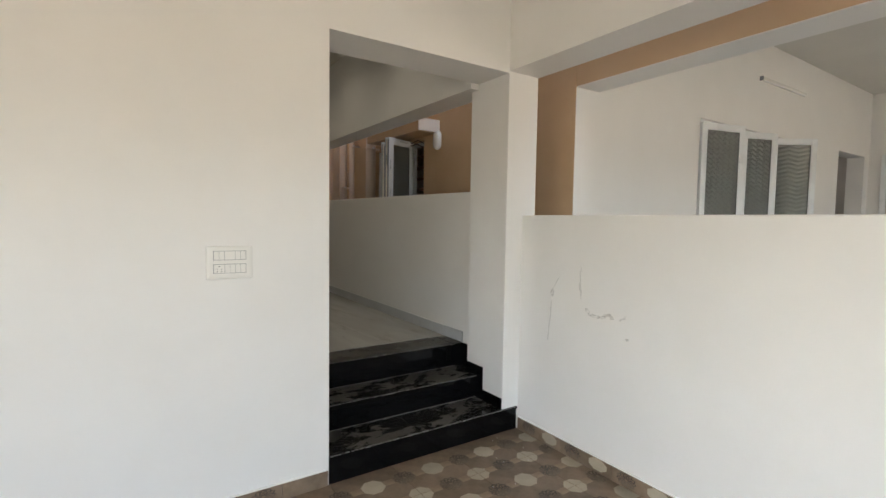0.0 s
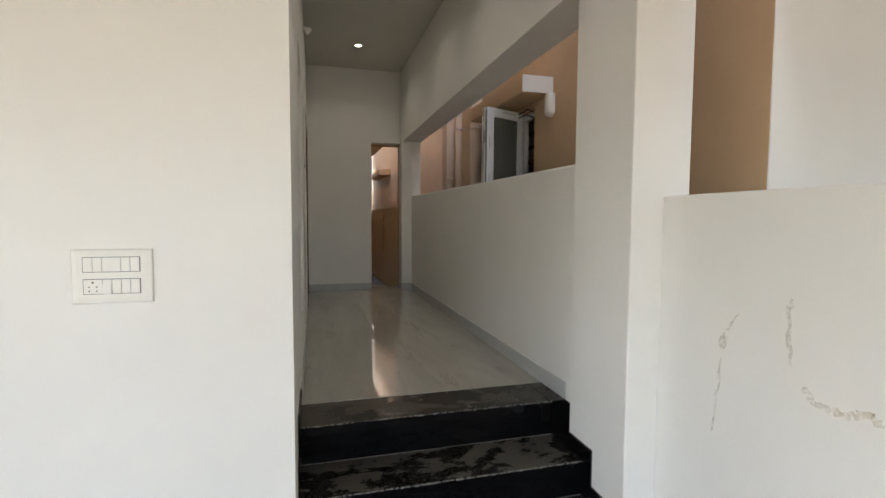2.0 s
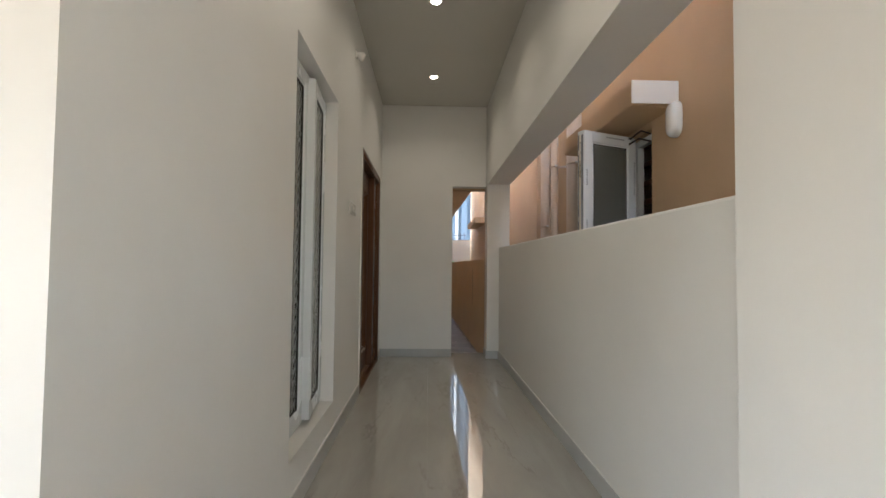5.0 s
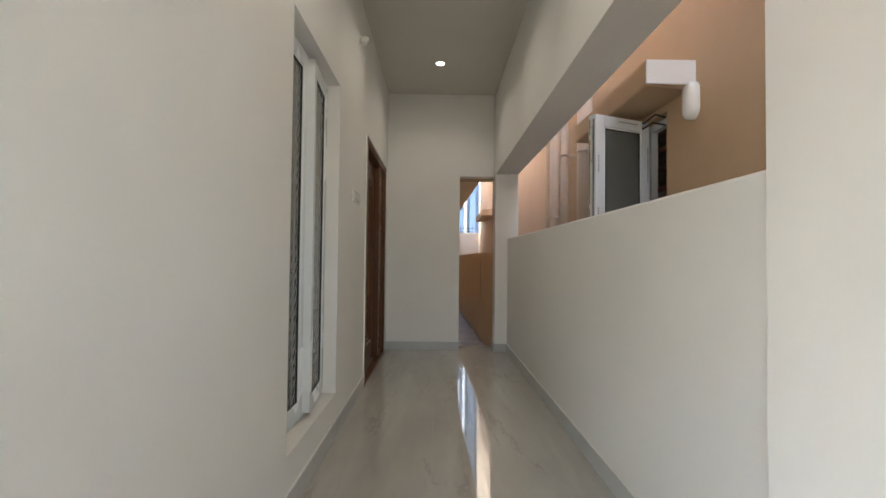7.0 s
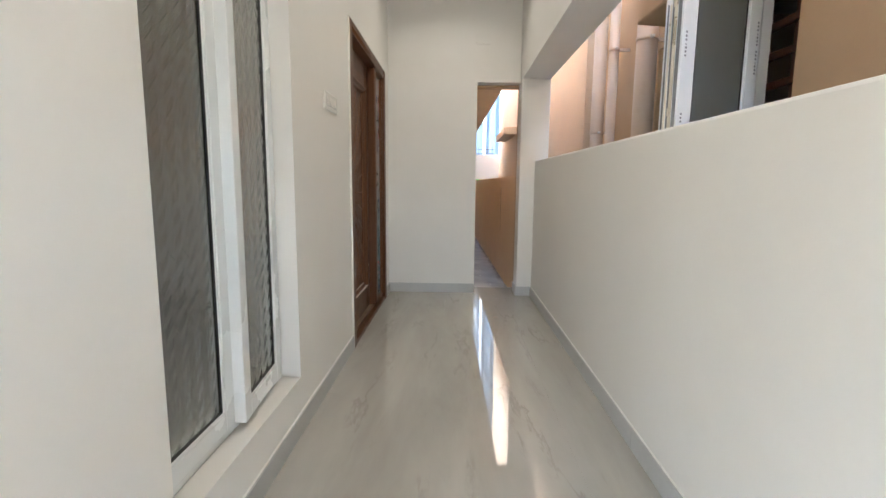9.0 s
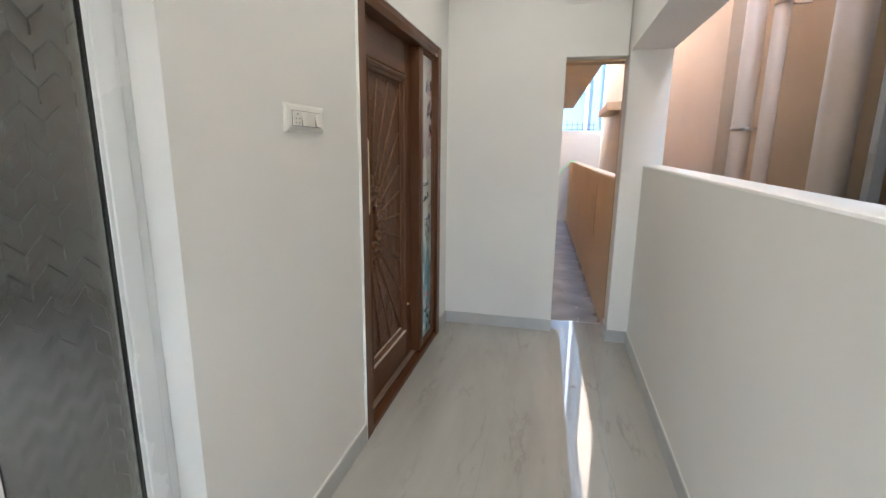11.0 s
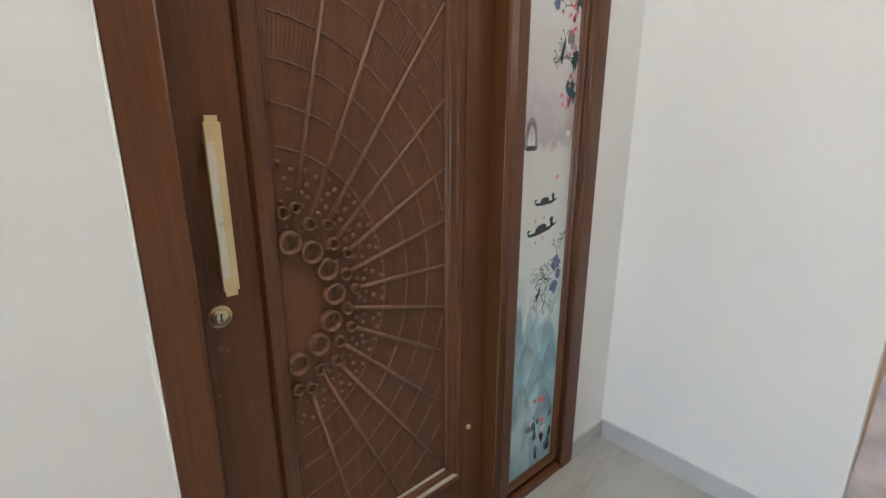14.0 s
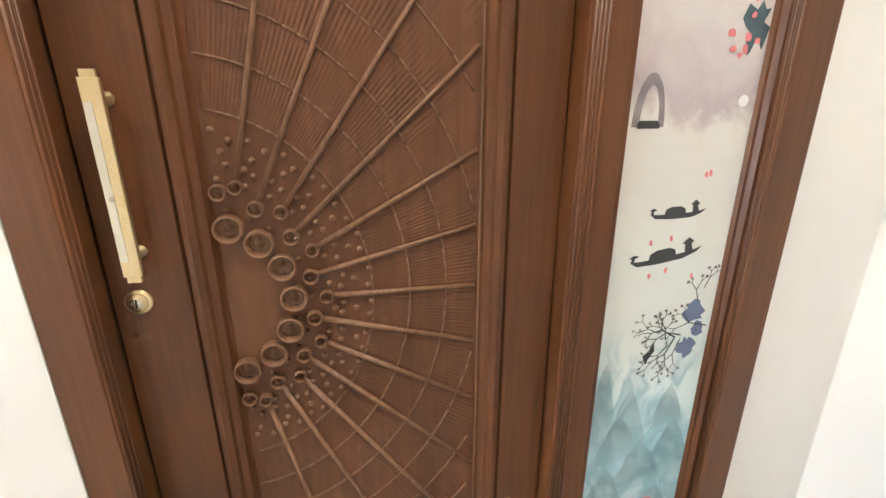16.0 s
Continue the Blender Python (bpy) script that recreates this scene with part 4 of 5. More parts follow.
    # mountains
    for pk, pz, w, h, mt in ((7.715, 1.35, 0.05, 0.24, mist), (7.79, 1.27, 0.07, 0.20, sage), (7.77, 1.19, 0.075, 0.16, mist), (7.90, 1.27, 0.06, 0.14, sage), (7.925, 1.16, 0.085, 0.20, mist),
                             (7.84, 1.10, 0.09, 0.16, sage), (7.75, 1.02, 0.09, 0.20, sage), (7.90, 0.95, 0.09, 0.18, sage)):
        random.seed(int(pk * 100))
        pts = [(max(pk - w, y0 + 0.022), pz - h)] + [(pk - w * (1 - i / 5) * 0.9 + random.uniform(-0.004, 0.004), pz - h * (1 - i / 5) ** 1.4) for i in range(1, 5)] + [(pk, pz)]
        pts += [(min(pk + w * (i / 5), y1 - 0.022), pz - h * (i / 5) ** 1.3 + random.uniform(-0.006, 0.006)) for i in range(1, 5)] + [(min(pk + w, y1 - 0.022), pz - h)]
        flat("mountain", [(max(y, y0 + 0.022), z) for y, z in pts], mt, 0.0004)
    # flowers at the foot
    for i in range(14):
        blob("leaf_print", 7.90 + random.uniform(-0.07, 0.06), random.uniform(0.62, 0.80), random.uniform(0.006, 0.014), random.uniform(0.015, 0.04), (ink, teal, inkb)[i % 3], 80 + i, 0.0008, 9)
    for i in range(10):
        blob("blossom", 7.85 + random.uniform(-0.05, 0.06), random.uniform(0.74, 0.90), random.uniform(0.008, 0.018), random.uniform(0.008, 0.018), (red, mauve, white)[i % 3], 120 + i, 0.0012, 10)


sidelight()


# ---- corridor window ----
def sash_into(t, place, w, h, frame_w=0.062, thick=0.045, glass=None, name="sash", ink=False):
    """A uPVC sash; place turns its own (across, out, up) into the world."""
    def tr(bm):
        bmesh.ops.transform(bm, matrix=place, verts=bm.verts)
        return bm
    s = part(name, tr(boxes((0, frame_w, -thick, 0, 0, h), (w - frame_w, w, -thick, 0, 0, h), (frame_w, w - frame_w, -thick, 0, 0, frame_w), (frame_w, w - frame_w, -thick, 0, h - frame_w, h), bevel=0.003)), M_UPVC, t)
    b = 0.012
    part("glazing_bead", tr(boxes((frame_w, frame_w + b, -thick + 0.012, -0.004, frame_w, h - frame_w), (w - frame_w - b, w - frame_w, -thick + 0.012, -0.004, frame_w, h - frame_w),
                                  (frame_w + b, w - frame_w - b, -thick + 0.012, -0.004, frame_w, frame_w + b), (frame_w + b, w - frame_w - b, -thick + 0.012, -0.004, h - frame_w - b, h - frame_w), bevel=0.002)), M_UPVC, s)
    g = b + frame_w
    part("gasket", tr(boxes((g, g + 0.004, -0.02, -0.006, g, h - g), (w - g - 0.004, w - g, -0.02, -0.006, g, h - g), (g + 0.004, w - g - 0.004, -0.02, -0.006, g, g + 0.004), (g + 0.004, w - g - 0.004, -0.02, -0.006, h - g - 0.004, h - g))), M_BLACK, s)
    pn = part("pane", tr(boxes((g + 0.004, w - g - 0.004, -0.018, -0.012, g + 0.004, h - g - 0.004))), glass or M_GLASS, s)
    pn.visible_shadow = False
    if ink:
        bars = bmesh.new()
        for z0 in (h * 0.18, h * 0.42, h * 0.66, h - 0.30):
            for i in range(7):
                box(bars, 0.014, 0.024, -0.0002, 0.0006, z0 + i * 0.017, z0 + i * 0.017 + (0.009 if i != 3 else 0.004))
        tagged(part("film_print", tr(bars), M_FILM, s, "dark print marks on protective film"), kind="stuff")
    return s


M_FILM = surface("grey_film_print", (0.16, 0.17, 0.18), (0.24, 0.25, 0.26), 10, (0.4, 0.5), 100, 0.05, 0.0003)
WIN = thing("window_1", (0.9, WY0, WZ0), "white uPVC casement window with patterned glass, one sash ajar", "window", kind="structure")
FX0, FX1 = 0.86, 0.925
fw = 0.05
part("window_frame", boxes((FX0, FX1, WY0, WY0 + fw, WZ0, WZ1), (FX0, FX1, WY1 - fw, WY1, WZ0, WZ1), (FX0, FX1, WY0 + fw, WY1 - fw, WZ0, WZ0 + fw), (FX0, FX1, WY0 + fw, WY1 - fw, WZ1 - fw, WZ1), bevel=0.003), M_UPVC, WIN)
SX = Matrix(((0, 1, 0, 0), (1, 0, 0, 0), (0, 0, 1, 0), (0, 0, 0, 1)))     # across = y, out = x
sw = (WY1 - WY0 - 2 * fw) / 2 + 0.014
sh = WZ1 - WZ0 - 2 * fw + 0.03
sash_into(WIN, Matrix.Translation((0.938, WY0 + fw - 0.012, WZ0 + fw - 0.015)) @ SX, sw, sh)
hinge = Matrix.Translation((0.938, WY1 - fw + 0.012, WZ0 + fw - 0.015)) @ Matrix.Rotation(radians(5.0), 4, "Z") @ Matrix.Translation((0, -sw, 0)) @ SX
sash_into(WIN, hinge, sw, sh)


# ---- switch plates ----
def switch_plate(at, face, w, h, rows, label):
    """A modular switch plate; at is its middle on the wall, face its outward axis ('-y' or '+x')."""
    t = thing("switch_plate", at, label, "switch plate", "switch plates")
    m = Matrix.Translation(at) @ (Matrix.Rotation(0, 4, "Z") if face == "-y" else Matrix.Rotation(radians(90), 4, "Z"))

    def tr(bm):
        bmesh.ops.transform(bm, matrix=m, verts=bm.verts)
        return bm
    bm = bmesh.new()
    lo = [(-w / 2, 0, -h / 2), (w / 2, 0, -h / 2), (w / 2, 0, h / 2), (-w / 2, 0, h / 2)]
    i1 = 0.004
    levels = ((0.0, 0.0), (0.0, -0.004), (i1, -0.008), (0.018, -0.011), (0.022, -0.011))
    loops = [[bm.verts.new((x - math.copysign(ins, x), dy, z - math.copysign(ins, z))) for x, _, z in lo] for ins, dy in levels]
    for p, q in zip(loops, loops[1:]):
        for i in range(4):
            bm.faces.new((p[i], p[(i + 1) % 4], q[(i + 1) % 4], q[i]))
    bm.faces.new(loops[-1])
    plate = part("cover_plate", tr(bm), M_PLASTIC, t)
    for z0, z1, mods in rows:
        x0, x1 = -w / 2 + 0.036, w / 2 - 0.036
        part("bezel", tr(boxes((x0 - 0.002, x1 + 0.002, -0.0118, -0.0108, z0 - 0.002, z1 + 0.002))), M_FILM, t)
        x = x0
        unit = (x1 - x0) / sum(k for k, _ in mods)
        for k, what in mods:
            xe = x + k * unit
            b = boxes((x + 0.0006, xe - 0.0006, -0.0150, -0.0115, z0, z1), bevel=0.0012)
            if what == "on":
                for v in b.verts:
                    v.co.y -= 0.013 * max(0.0, (0.5 - (v.co.z - z0) / (z1 - z0)))
            p = part({"socket": "socket", "fan": "regulator"}.get(what, "rocker"), tr(b), M_PLASTIC, t)
            if what == "socket":
                hb = bmesh.new()
                mx, mz = 0.5 * (x + xe), 0.5 * (z0 + z1)
                for dx, dz, r in ((0, 0.3, 0.0032), (-0.2, -0.02, 0.0022), (0.2, -0.02, 0.0022), (-0.2, -0.3, 0.0024), (0.2, -0.3, 0.0024)):
                    tube(hb, (mx + dx * (xe - x), -0.0148, mz + dz * (z1 - z0)), (mx + dx * (xe - x), -0.0156, mz + dz * (z1 - z0)), r, n=12)
                part("pin_hole", tr(hb), M_BLACK, p)
            x = xe
    return t


switch_plate((0.462, YW, 1.338), "-y", 0.232, 0.177,
             ((0.016, 0.062, ((1, ""), (1, ""), (2, "fan"), (1, ""), (1, ""))), (-0.055, -0.009, ((2, "socket"), (1, "on"), (1, ""), (1, ""), (1, "")))),
             "white modular switch plate with two rows and socket")
switch_plate((LEFT, 6.105, 2.064), "+x", 0.262, 0.091, ((-0.024, 0.024, ((2, "socket"), (1, "on"), (2.4, "fan"), (0.8, "on"), (0.7, ""))),),
             "white modular switch plate with socket beside the door")
bp = thing("blank_plate", (1.953, END, 3.042), "blank white junction cover plate on the end wall", "cover plate")
part("cover", boxes((1.875, 2.032, END - 0.008, END, 2.998, 3.086), bevel=0.002), M_CREAM, bp)
part("label_strip", boxes((1.885, 1.955, END - 0.0095, END - 0.0078, 3.012, 3.020)), M_PLASTIC, bp)


def wall_lamp_holder():
    t = thing("lamp_holder", (LEFT, 6.15, 3.31), "small white angled lamp holder on the corridor wall", "lamp holder")
    bm = bmesh.new()
    lathe(bm, (LEFT, 6.15, 3.31), (1, 0, 0), ((0, 0.038), (0.006, 0.038), (0.012, 0.030), (0.014, 0.02), (0.03, 0.018)), 20)
    part("base", bm, M_PLASTIC, t)
    bm = bmesh.new()
    lathe(bm, (LEFT + 0.025, 6.15, 3.31), (0.8, 0.25, -0.5), ((0, 0.012), (0.006, 0.030), (0.03, 0.036), (0.05, 0.034), (0.05, 0.024), (0.035, 0.022)), 20)
    s = part("socket", bm, M_PLASTIC, t)
    bm = bmesh.new()
    lathe(bm, (LEFT + 0.025, 6.15, 3.31), (0.8, 0.25, -0.5), ((0.034, 0.023), (0.036, 0.0)), 16)
    part("contact", bm, M_BLACK, s)


wall_lamp_holder()


def downlight(y):
    t = thing("downlight", (1.645, y, CEIL), "round recessed ceiling downlight, lit warm white", "downlight", "corridor downlights")
    bm = bmesh.new()
    lathe(bm, (1.645, y, CEIL), (0, 0, -1), ((0.0, 0.052), (0.004, 0.051), (0.007, 0.046), (0.007, 0.040), (0.002, 0.037)), 28)
    part("trim_ring", bm, M_PLASTIC, t)
    bm = bmesh.new()
    lathe(bm, (1.645, y, CEIL), (0, 0, -1), ((0.003, 0.037), (0.009, 0.030), (0.012, 0.015), (0.0125, 0.0)), 24)
    part("lens", bm, M_LAMP, t, "glowing warm lens")
    lamp = bpy.data.lights.new("downlight_lamp", "AREA")
    lamp.shape, lamp.size, lamp.spread = "DISK", 0.06, radians(136)
    lamp.energy, lamp.color = DOWNLIGHT_WATTS, (1.0, 0.84, 0.63)
    glow = new("downlight_lamp", lamp)
    glow.matrix_world = look((1.645, y, CEIL - 0.016), (1.645, y + 0.001, 0.0))


for yy in (4.53, 5.98, 7.43):
    downlight(yy)

# ---- neighbouring house across the gap ----
NX = 3.15


def neighbour_house():
    h = thing("house", (NX, 3.17, -0.2), "neighbouring peach painted house with white veranda", "house")
    t = 0.23
    wy0, wy1, wz0, wz1 = 5.62, 7.05, 1.30, 2.60
    part("wall", pierced("x", NX, NX + t, 3.17, 8.55, -0.2, 4.9, ((wy0, wy1, wz0, wz1),)), M_PEACH, h)
    bm = bmesh.new()
    pts = [(3.03, 8.55), (2.80, 15.8), (3.6, 15.8), (3.6, 8.55)]
    prism(bm, [(x, y, -0.2) for x, y in pts], (0, 0, 6.6))
    part("wall", bm, M_SUNLITPEACH, h, "peach side wall, its sunlight put into a paler colour")
    part("beam", boxes((NX, 3.43, -2.6, 3.165, 2.722, 4.0)), M_PEACH, h)
    part("wall_end_facing", boxes((NX + 0.002, 3.40, 3.164, 3.1695, -0.2, 2.715)), M_CREAM, h, "white plastered end of the peach wall")
    part("beam_soffit", boxes((NX + 0.004, 3.434, -2.6, 3.164, 2.716, 3.80)), M_CREAM, h, "white plastered beam face")
    part("roof", boxes((NX, 12.2, -2.6, 3.4, 4.0, 4.15)), M_CONCRETE, h)
    part("roof", boxes((NX, 8.9, 3.4, 8.545, 3.3, 3.42)), M_CONCRETE, h)
    part("roof", boxes((8.9, 12.2, 4.8, 8.545, 3.3, 3.42), (8.9, 12.2, 3.4, 4.45, 3.3, 3.42)), M_CONCRETE, h)
    # veranda
    part("veranda_wall", pierced("y", 3.17, 3.4, NX + t, 10.42, -0.2, 3.8, ((5.1, 7.3, 1.1, 2.72), (9.05, 10.2, -0.2, 2.75))), M_CREAM, h, "off-white veranda wall with window and doorway")
    part("veranda_wall", pierced("x", 10.42, 10.65, -2.6, 3.4, -0.2, 3.8, ((1.9, 3.0, -0.2, 2.78),)), M_CREAM, h)
    for r in ((10.42, 10.65, 3.4, 6.0, -0.2, 3.3), (8.9, 10.42, 4.6, 4.8, -0.2, 3.3), (5.3, 8.9, 6.0, 6.2, -0.2, 3.3), (8.85, 9.0, 3.4, 4.6, -0.2, 3.3), (11.6, 11.8, 1.0, 4.0, -0.2, 3.3)):
        part("inner_wall", boxes(r), M_INTERIOR, h)
    part("veranda_ceiling", boxes((3.434, 12.0, -2.6, 3.4, 3.8, 4.0)), M_CEILING_SHADED, h)
    part("veranda_floor", boxes((NX, 12.0, -2.6, 6.0, -0.2, 0.45)), M_CONCRETE, h)
    part("front_beam", boxes((NX, 12.2, -2.85, -2.605, 2.55, 4.15)), M_PEACH, h)
    # plinth and doorway frame
    part("door_frame", boxes((10.39, 10.42, 1.9, 1.98, 0.45, 2.78), (10.39, 10.42, 2.92, 3.0, 0.45, 2.78), (10.39, 10.42, 1.98, 2.92, 2.70, 2.78), bevel=0.003), M_UPVC, h)
    # window shade and its upturned end
    bm = bmesh.new()
    prism(bm, [(2.855, 5.27, 2.64), (2.855, 5.27, 2.785), (NX, 5.33, 2.815), (NX, 5.33, 2.64)], (0, 1.44, 0.02))
    bmesh.ops.bevel(bm, geom=list(bm.edges), offset=0.006, segments=2, affect="EDGES")
    shade = part("window_shade", bm, M_PEACH, h, "peach concrete shade with white painted end")
    part("shade_end", boxes((2.853, NX - 0.002, 5.258, 5.270, 2.645, 2.79), bevel=0.004), M_CREAM, shade, "patchy white painted shade end")
    bm = bmesh.new()
    prism(bm, [(2.62, 12.8, 2.60), (2.62, 12.8, 2.72), (2.93, 12.8, 2.74), (2.93, 12.8, 2.60)], (0.0, 1.8, 0))
    part("window_shade", bm, M_PEACH, h)
    # window with open sashes
    w = part("window", boxes((NX + 0.06, NX + 0.11, wy0, wy0 + 0.05, wz0, wz1), (NX + 0.06, NX + 0.11, wy1 - 0.05, wy1, wz0, wz1), (NX + 0.06, NX + 0.11, 5.975, 6.015, wz0, wz1), (NX + 0.06, NX + 0.11, wy0 + 0.05, wy1 - 0.05, wz1 - 0.05, wz1), (NX + 0.06, NX + 0.11, wy0 + 0.05, wy1 - 0.05, wz0, wz0 + 0.05), bevel=0.003), M_UPVC, h, "white uPVC window with film-wrapped sashes")
    for i in range(9):
        z = wz0 + 0.1 + i * 0.145
        part("grille_bar", boxes((NX + 0.14, NX + 0.17, wy0 + 0.02, wy1 - 0.02, z, z + 0.035), bevel=0.003), M_DARKWOOD, w)
    for y in (wy0 + 0.06, 5.86, 6.3, 6.7):
        part("grille_post", boxes((NX + 0.172, NX + 0.195, y, y + 0.045, wz0, wz1), bevel=0.003), M_DARKWOOD, w)
    for r in ((NX + 2.0, NX + 2.1, 4.9, 8.4, -0.2, 3.3), (NX + 0.23, 12.0, 8.4, 8.54, -0.2, 3.3), (NX + 0.23, NX + 2.0, 4.8, 4.9, -0.2, 3.3), (12.0, 12.2, -2.6, 8.54, -0.2, 3.3)):
        part("inner_wall", boxes(r), M_INTERIOR, h)
    cab = bpy.data.curves.new("cable", "CURVE")
    cab.dimensions, cab.bevel_depth = "3D", 0.006
    for pts in (((3.14, 5.62, 2.56), (3.12, 5.72, 2.61), (3.10, 5.85, 2.585), (3.12, 5.95, 2.62)), ((3.16, 5.66, 2.52), (3.13, 5.78, 2.57), (3.10, 5.92, 2.55))):
        sp = cab.splines.new("POLY")
        sp.points.add(len(pts) - 1)
        for q, p in zip(sp.points, pts):
            q.co = (*(Vector(p) - ORIGIN[h.name]), 1)
    cab.materials.append(M_BLACK)
    c = new("cable", cab)
    c.parent = w
    # sashes swung square to the wall
    for y, ln, a in ((5.915, 0.50, 23.0), (6.66, 0.62, 61.0)):
        pl = Matrix.Translation((NX + 0.02, y, wz0 + 0.035)) @ Matrix.Rotation(radians(a), 4, "Z") @ Matrix(((-1, 0, 0, 0), (0, -1, 0, 0), (0, 0, 1, 0), (0, 0, 0, 1)))
        sh_ = sash_into(h, pl, ln, 1.275, 0.078, 0.070, M_FROST, "open_sash", True)

        def turned(bm, pl=pl):
            bmesh.ops.transform(bm, matrix=pl, verts=bm.verts)
            return bm
        part("edge_channel", turned(boxes((ln, ln + 0.002, -0.030, -0.012, 0.03, 1.245), (ln, ln + 0.002, -0.062, -0.054, 0.03, 1.245))), M_FILM, sh_, "grey channel along the sash edge")
        rod = boxes((ln, ln + 0.006, -0.050, -0.034, 0.03, 1.245), bevel=0.002)
        for z in (0.16, 0.62, 1.10):
            box(rod, ln + 0.006, ln + 0.014, -0.048, -0.036, z, z + 0.035, bevel=0.002)
        part("lock_rod", turned(rod), M_SATIN, sh_, "satin metal locking rod")
        if y < 6:
            marks = bmesh.new()
            for z0 in (0.16, 0.52, 0.88):
                for i in range(7):
                    box(marks, ln - 0.030, ln - 0.020, -0.0002, 0.0006, z0 + i * 0.017, z0 + i * 0.017 + (0.009 if i != 3 else 0.004))
            for i in range(9):
                box(marks, 0.12 + i * 0.020, 0.131 + i * 0.020, -0.0002, 0.0006, 1.240, 1.250)
            tagged(part("film_print", turned(marks), M_FILM, sh_, "dark print marks on protective film"), kind="stuff")
    # bulkhead light
    bm = bmesh.new()
    bmesh.ops.create_uvsphere(bm, u_segments=32, v_segments=20, radius=0.064)
    for v in bm.verts:
        v.co.z += math.copysign(0.050, v.co.z) if abs(v.co.z) > 1e-4 else 0.0
        v.co.x = (-0.062 if v.co.x < 0 else 0.002) * min(1.0, (abs(v.co.x) / 0.064) ** 0.55)
    for f_ in bm.faces:
        f_.smooth = True
    bmesh.ops.translate(bm, verts=bm.verts, vec=(NX, 5.285, 2.555))
    part("wall_light", bm, M_PLASTIC, h, "white oval bulkhead wall light")
    # veranda window sashes and tube light
    for x, ln, a in ((5.12, 0.62, -14.0), (6.0, 0.50, -20.0), (6.76, 0.56, -35.0)):
        pl = Matrix.Translation((x, 3.15, 1.12)) @ Matrix.Rotation(radians(a), 4, "Z") @ Matrix(((1, 0, 0, 0), (0, -1, 0, 0), (0, 0, 1, 0), (0, 0, 0, 1)))
        sash_into(h, pl, ln, 1.56, 0.065, 0.05, M_VERANDA, "veranda_sash")
    part("veranda_window", boxes((5.1, 5.16, 3.2, 3.26, 1.1, 2.72), (7.24, 7.3, 3.2, 3.26, 1.1, 2.72), (5.16, 7.24, 3.2, 3.26, 2.66, 2.72), (5.16, 7.24, 3.2, 3.26, 1.1, 1.16), bevel=0.003), M_UPVC, h)
    bm = bmesh.new()
    box(bm, 6.40, 7.66, 3.135, 3.17, 3.335, 3.375, bevel=0.006)
    tl = part("tube_light", bm, M_PLASTIC, h, "white unlit batten tube light")
    part("end_cap", boxes((6.375, 6.40, 3.13, 3.17, 3.33, 3.38), bevel=0.003), M_FILM, tl)
    return h


HOUSE = neighbour_house()


def drain_pipe(y, x, r, clips, z1=3.28):
    t = thing("drain_pipe", (x, y, -0.2), "peach painted plastic drain pipe against the house wall", "pipe", "drain pipes")
    bm = bmesh.new()
    tube(bm, (x, y, -0.2), (x, y, z1), r, n=24)
    part("pipe", bm, M_PIPE, t)
    for z in clips:
        bm = bmesh.new()
        lathe(bm, (x, y, z), (0, 0, 1), ((0, r), (0.0, r + 0.005), (0.022, r + 0.005), (0.022, r)), 24)
        box(bm, x + r, NX, y - 0.012, y + 0.012, z, z + 0.022)
        c = part("clip", bm, M_PIPE, t)
        part("bolt", boxes((x - 0.01, x + 0.012, y - r - 0.035, y - r - 0.003, z + 0.002, z + 0.02), bevel=0.003), M_UPVC, c)


drain_pipe(7.98, 3.00, 0.057, (2.10, 1.0))
drain_pipe(7.66, 3.02, 0.040, (2.75, 1.2))
drain_pipe(6.92, 3.01, 0.070, (2.62, 1.1))


# ---- passage behind the end opening ----
def skew_prism(name, pts, z0, z1, material, label, category, kind="structure", bevel=0.0):
    bm = bmesh.new()
    prism(bm, [(x, y, z0) for x, y in pts], (0, 0, z1 - z0))
    if bevel:
        bmesh.ops.bevel(bm, geom=list(bm.edges), offset=bevel, segments=2, affect="EDGES")
    return solid(name, bm, material, label, category, kind)


skew_prism("floor_passage", [(1.6, 8.62), (2.46, 8.62), (2.3, 15.9), (1.4, 15.9)], -0.2, 0.35, M_CONCRETE, "rough bare concrete passage floor", "floor")
skew_prism("wall_compound", [(2.385, 8.62), (2.17, 15.7), (2.30, 15.7), (2.515, 8.62)], -0.2, 1.735, M_ORANGE, "ochre painted compound wall with a vertical crack", "wall", bevel=0.01)
skew_prism("wall_house_side", [(1.895, 8.62), (1.742, 15.79), (0.5, 15.79), (0.5, 8.62)], -0.2, 4.9, M_PEACH, "peach painted side wall of the house", "wall")
skew_prism("slab_overhang", [(1.89, 8.622), (1.775, 14.3), (2.13, 14.3), (2.262, 8.622)], 2.75, 2.86, M_ORANGE, "ochre painted concrete slab projecting over the passage", "slab", bevel=0.006)
FY = 15.8
skew_prism("wall_back", [(-3.0, FY), (4.0, FY), (4.0, FY + 0.15), (-3.0, FY + 0.15)], -0.2, 2.385, M_PALE, "pale peach back boundary wall", "wall")
ck = bmesh.new()
random.seed(14)
z, y = 1.60, 10.15
while z > 1.0:
    y2, z2 = y + random.uniform(-0.012, 0.012), z - 0.04
    xa, xb = 2.385 - 0.0304 * (y - 8.62), 2.385 - 0.0304 * (y2 - 8.62)
    prism(ck, [(xa - 0.0015, y - 0.004, z), (xa - 0.0015, y + 0.004, z), (xb - 0.0015, y2 + 0.004, z2), (xb - 0.0015, y2 - 0.004, z2)], (0.003, 0, 0))
    y, z = y2, z2
solid("crack", ck, M_BLACK, "thin dark crack in the ochre compound wall", "crack", "structure")
# rubble along the wall's foot
rb = bmesh.new()
random.seed(9)
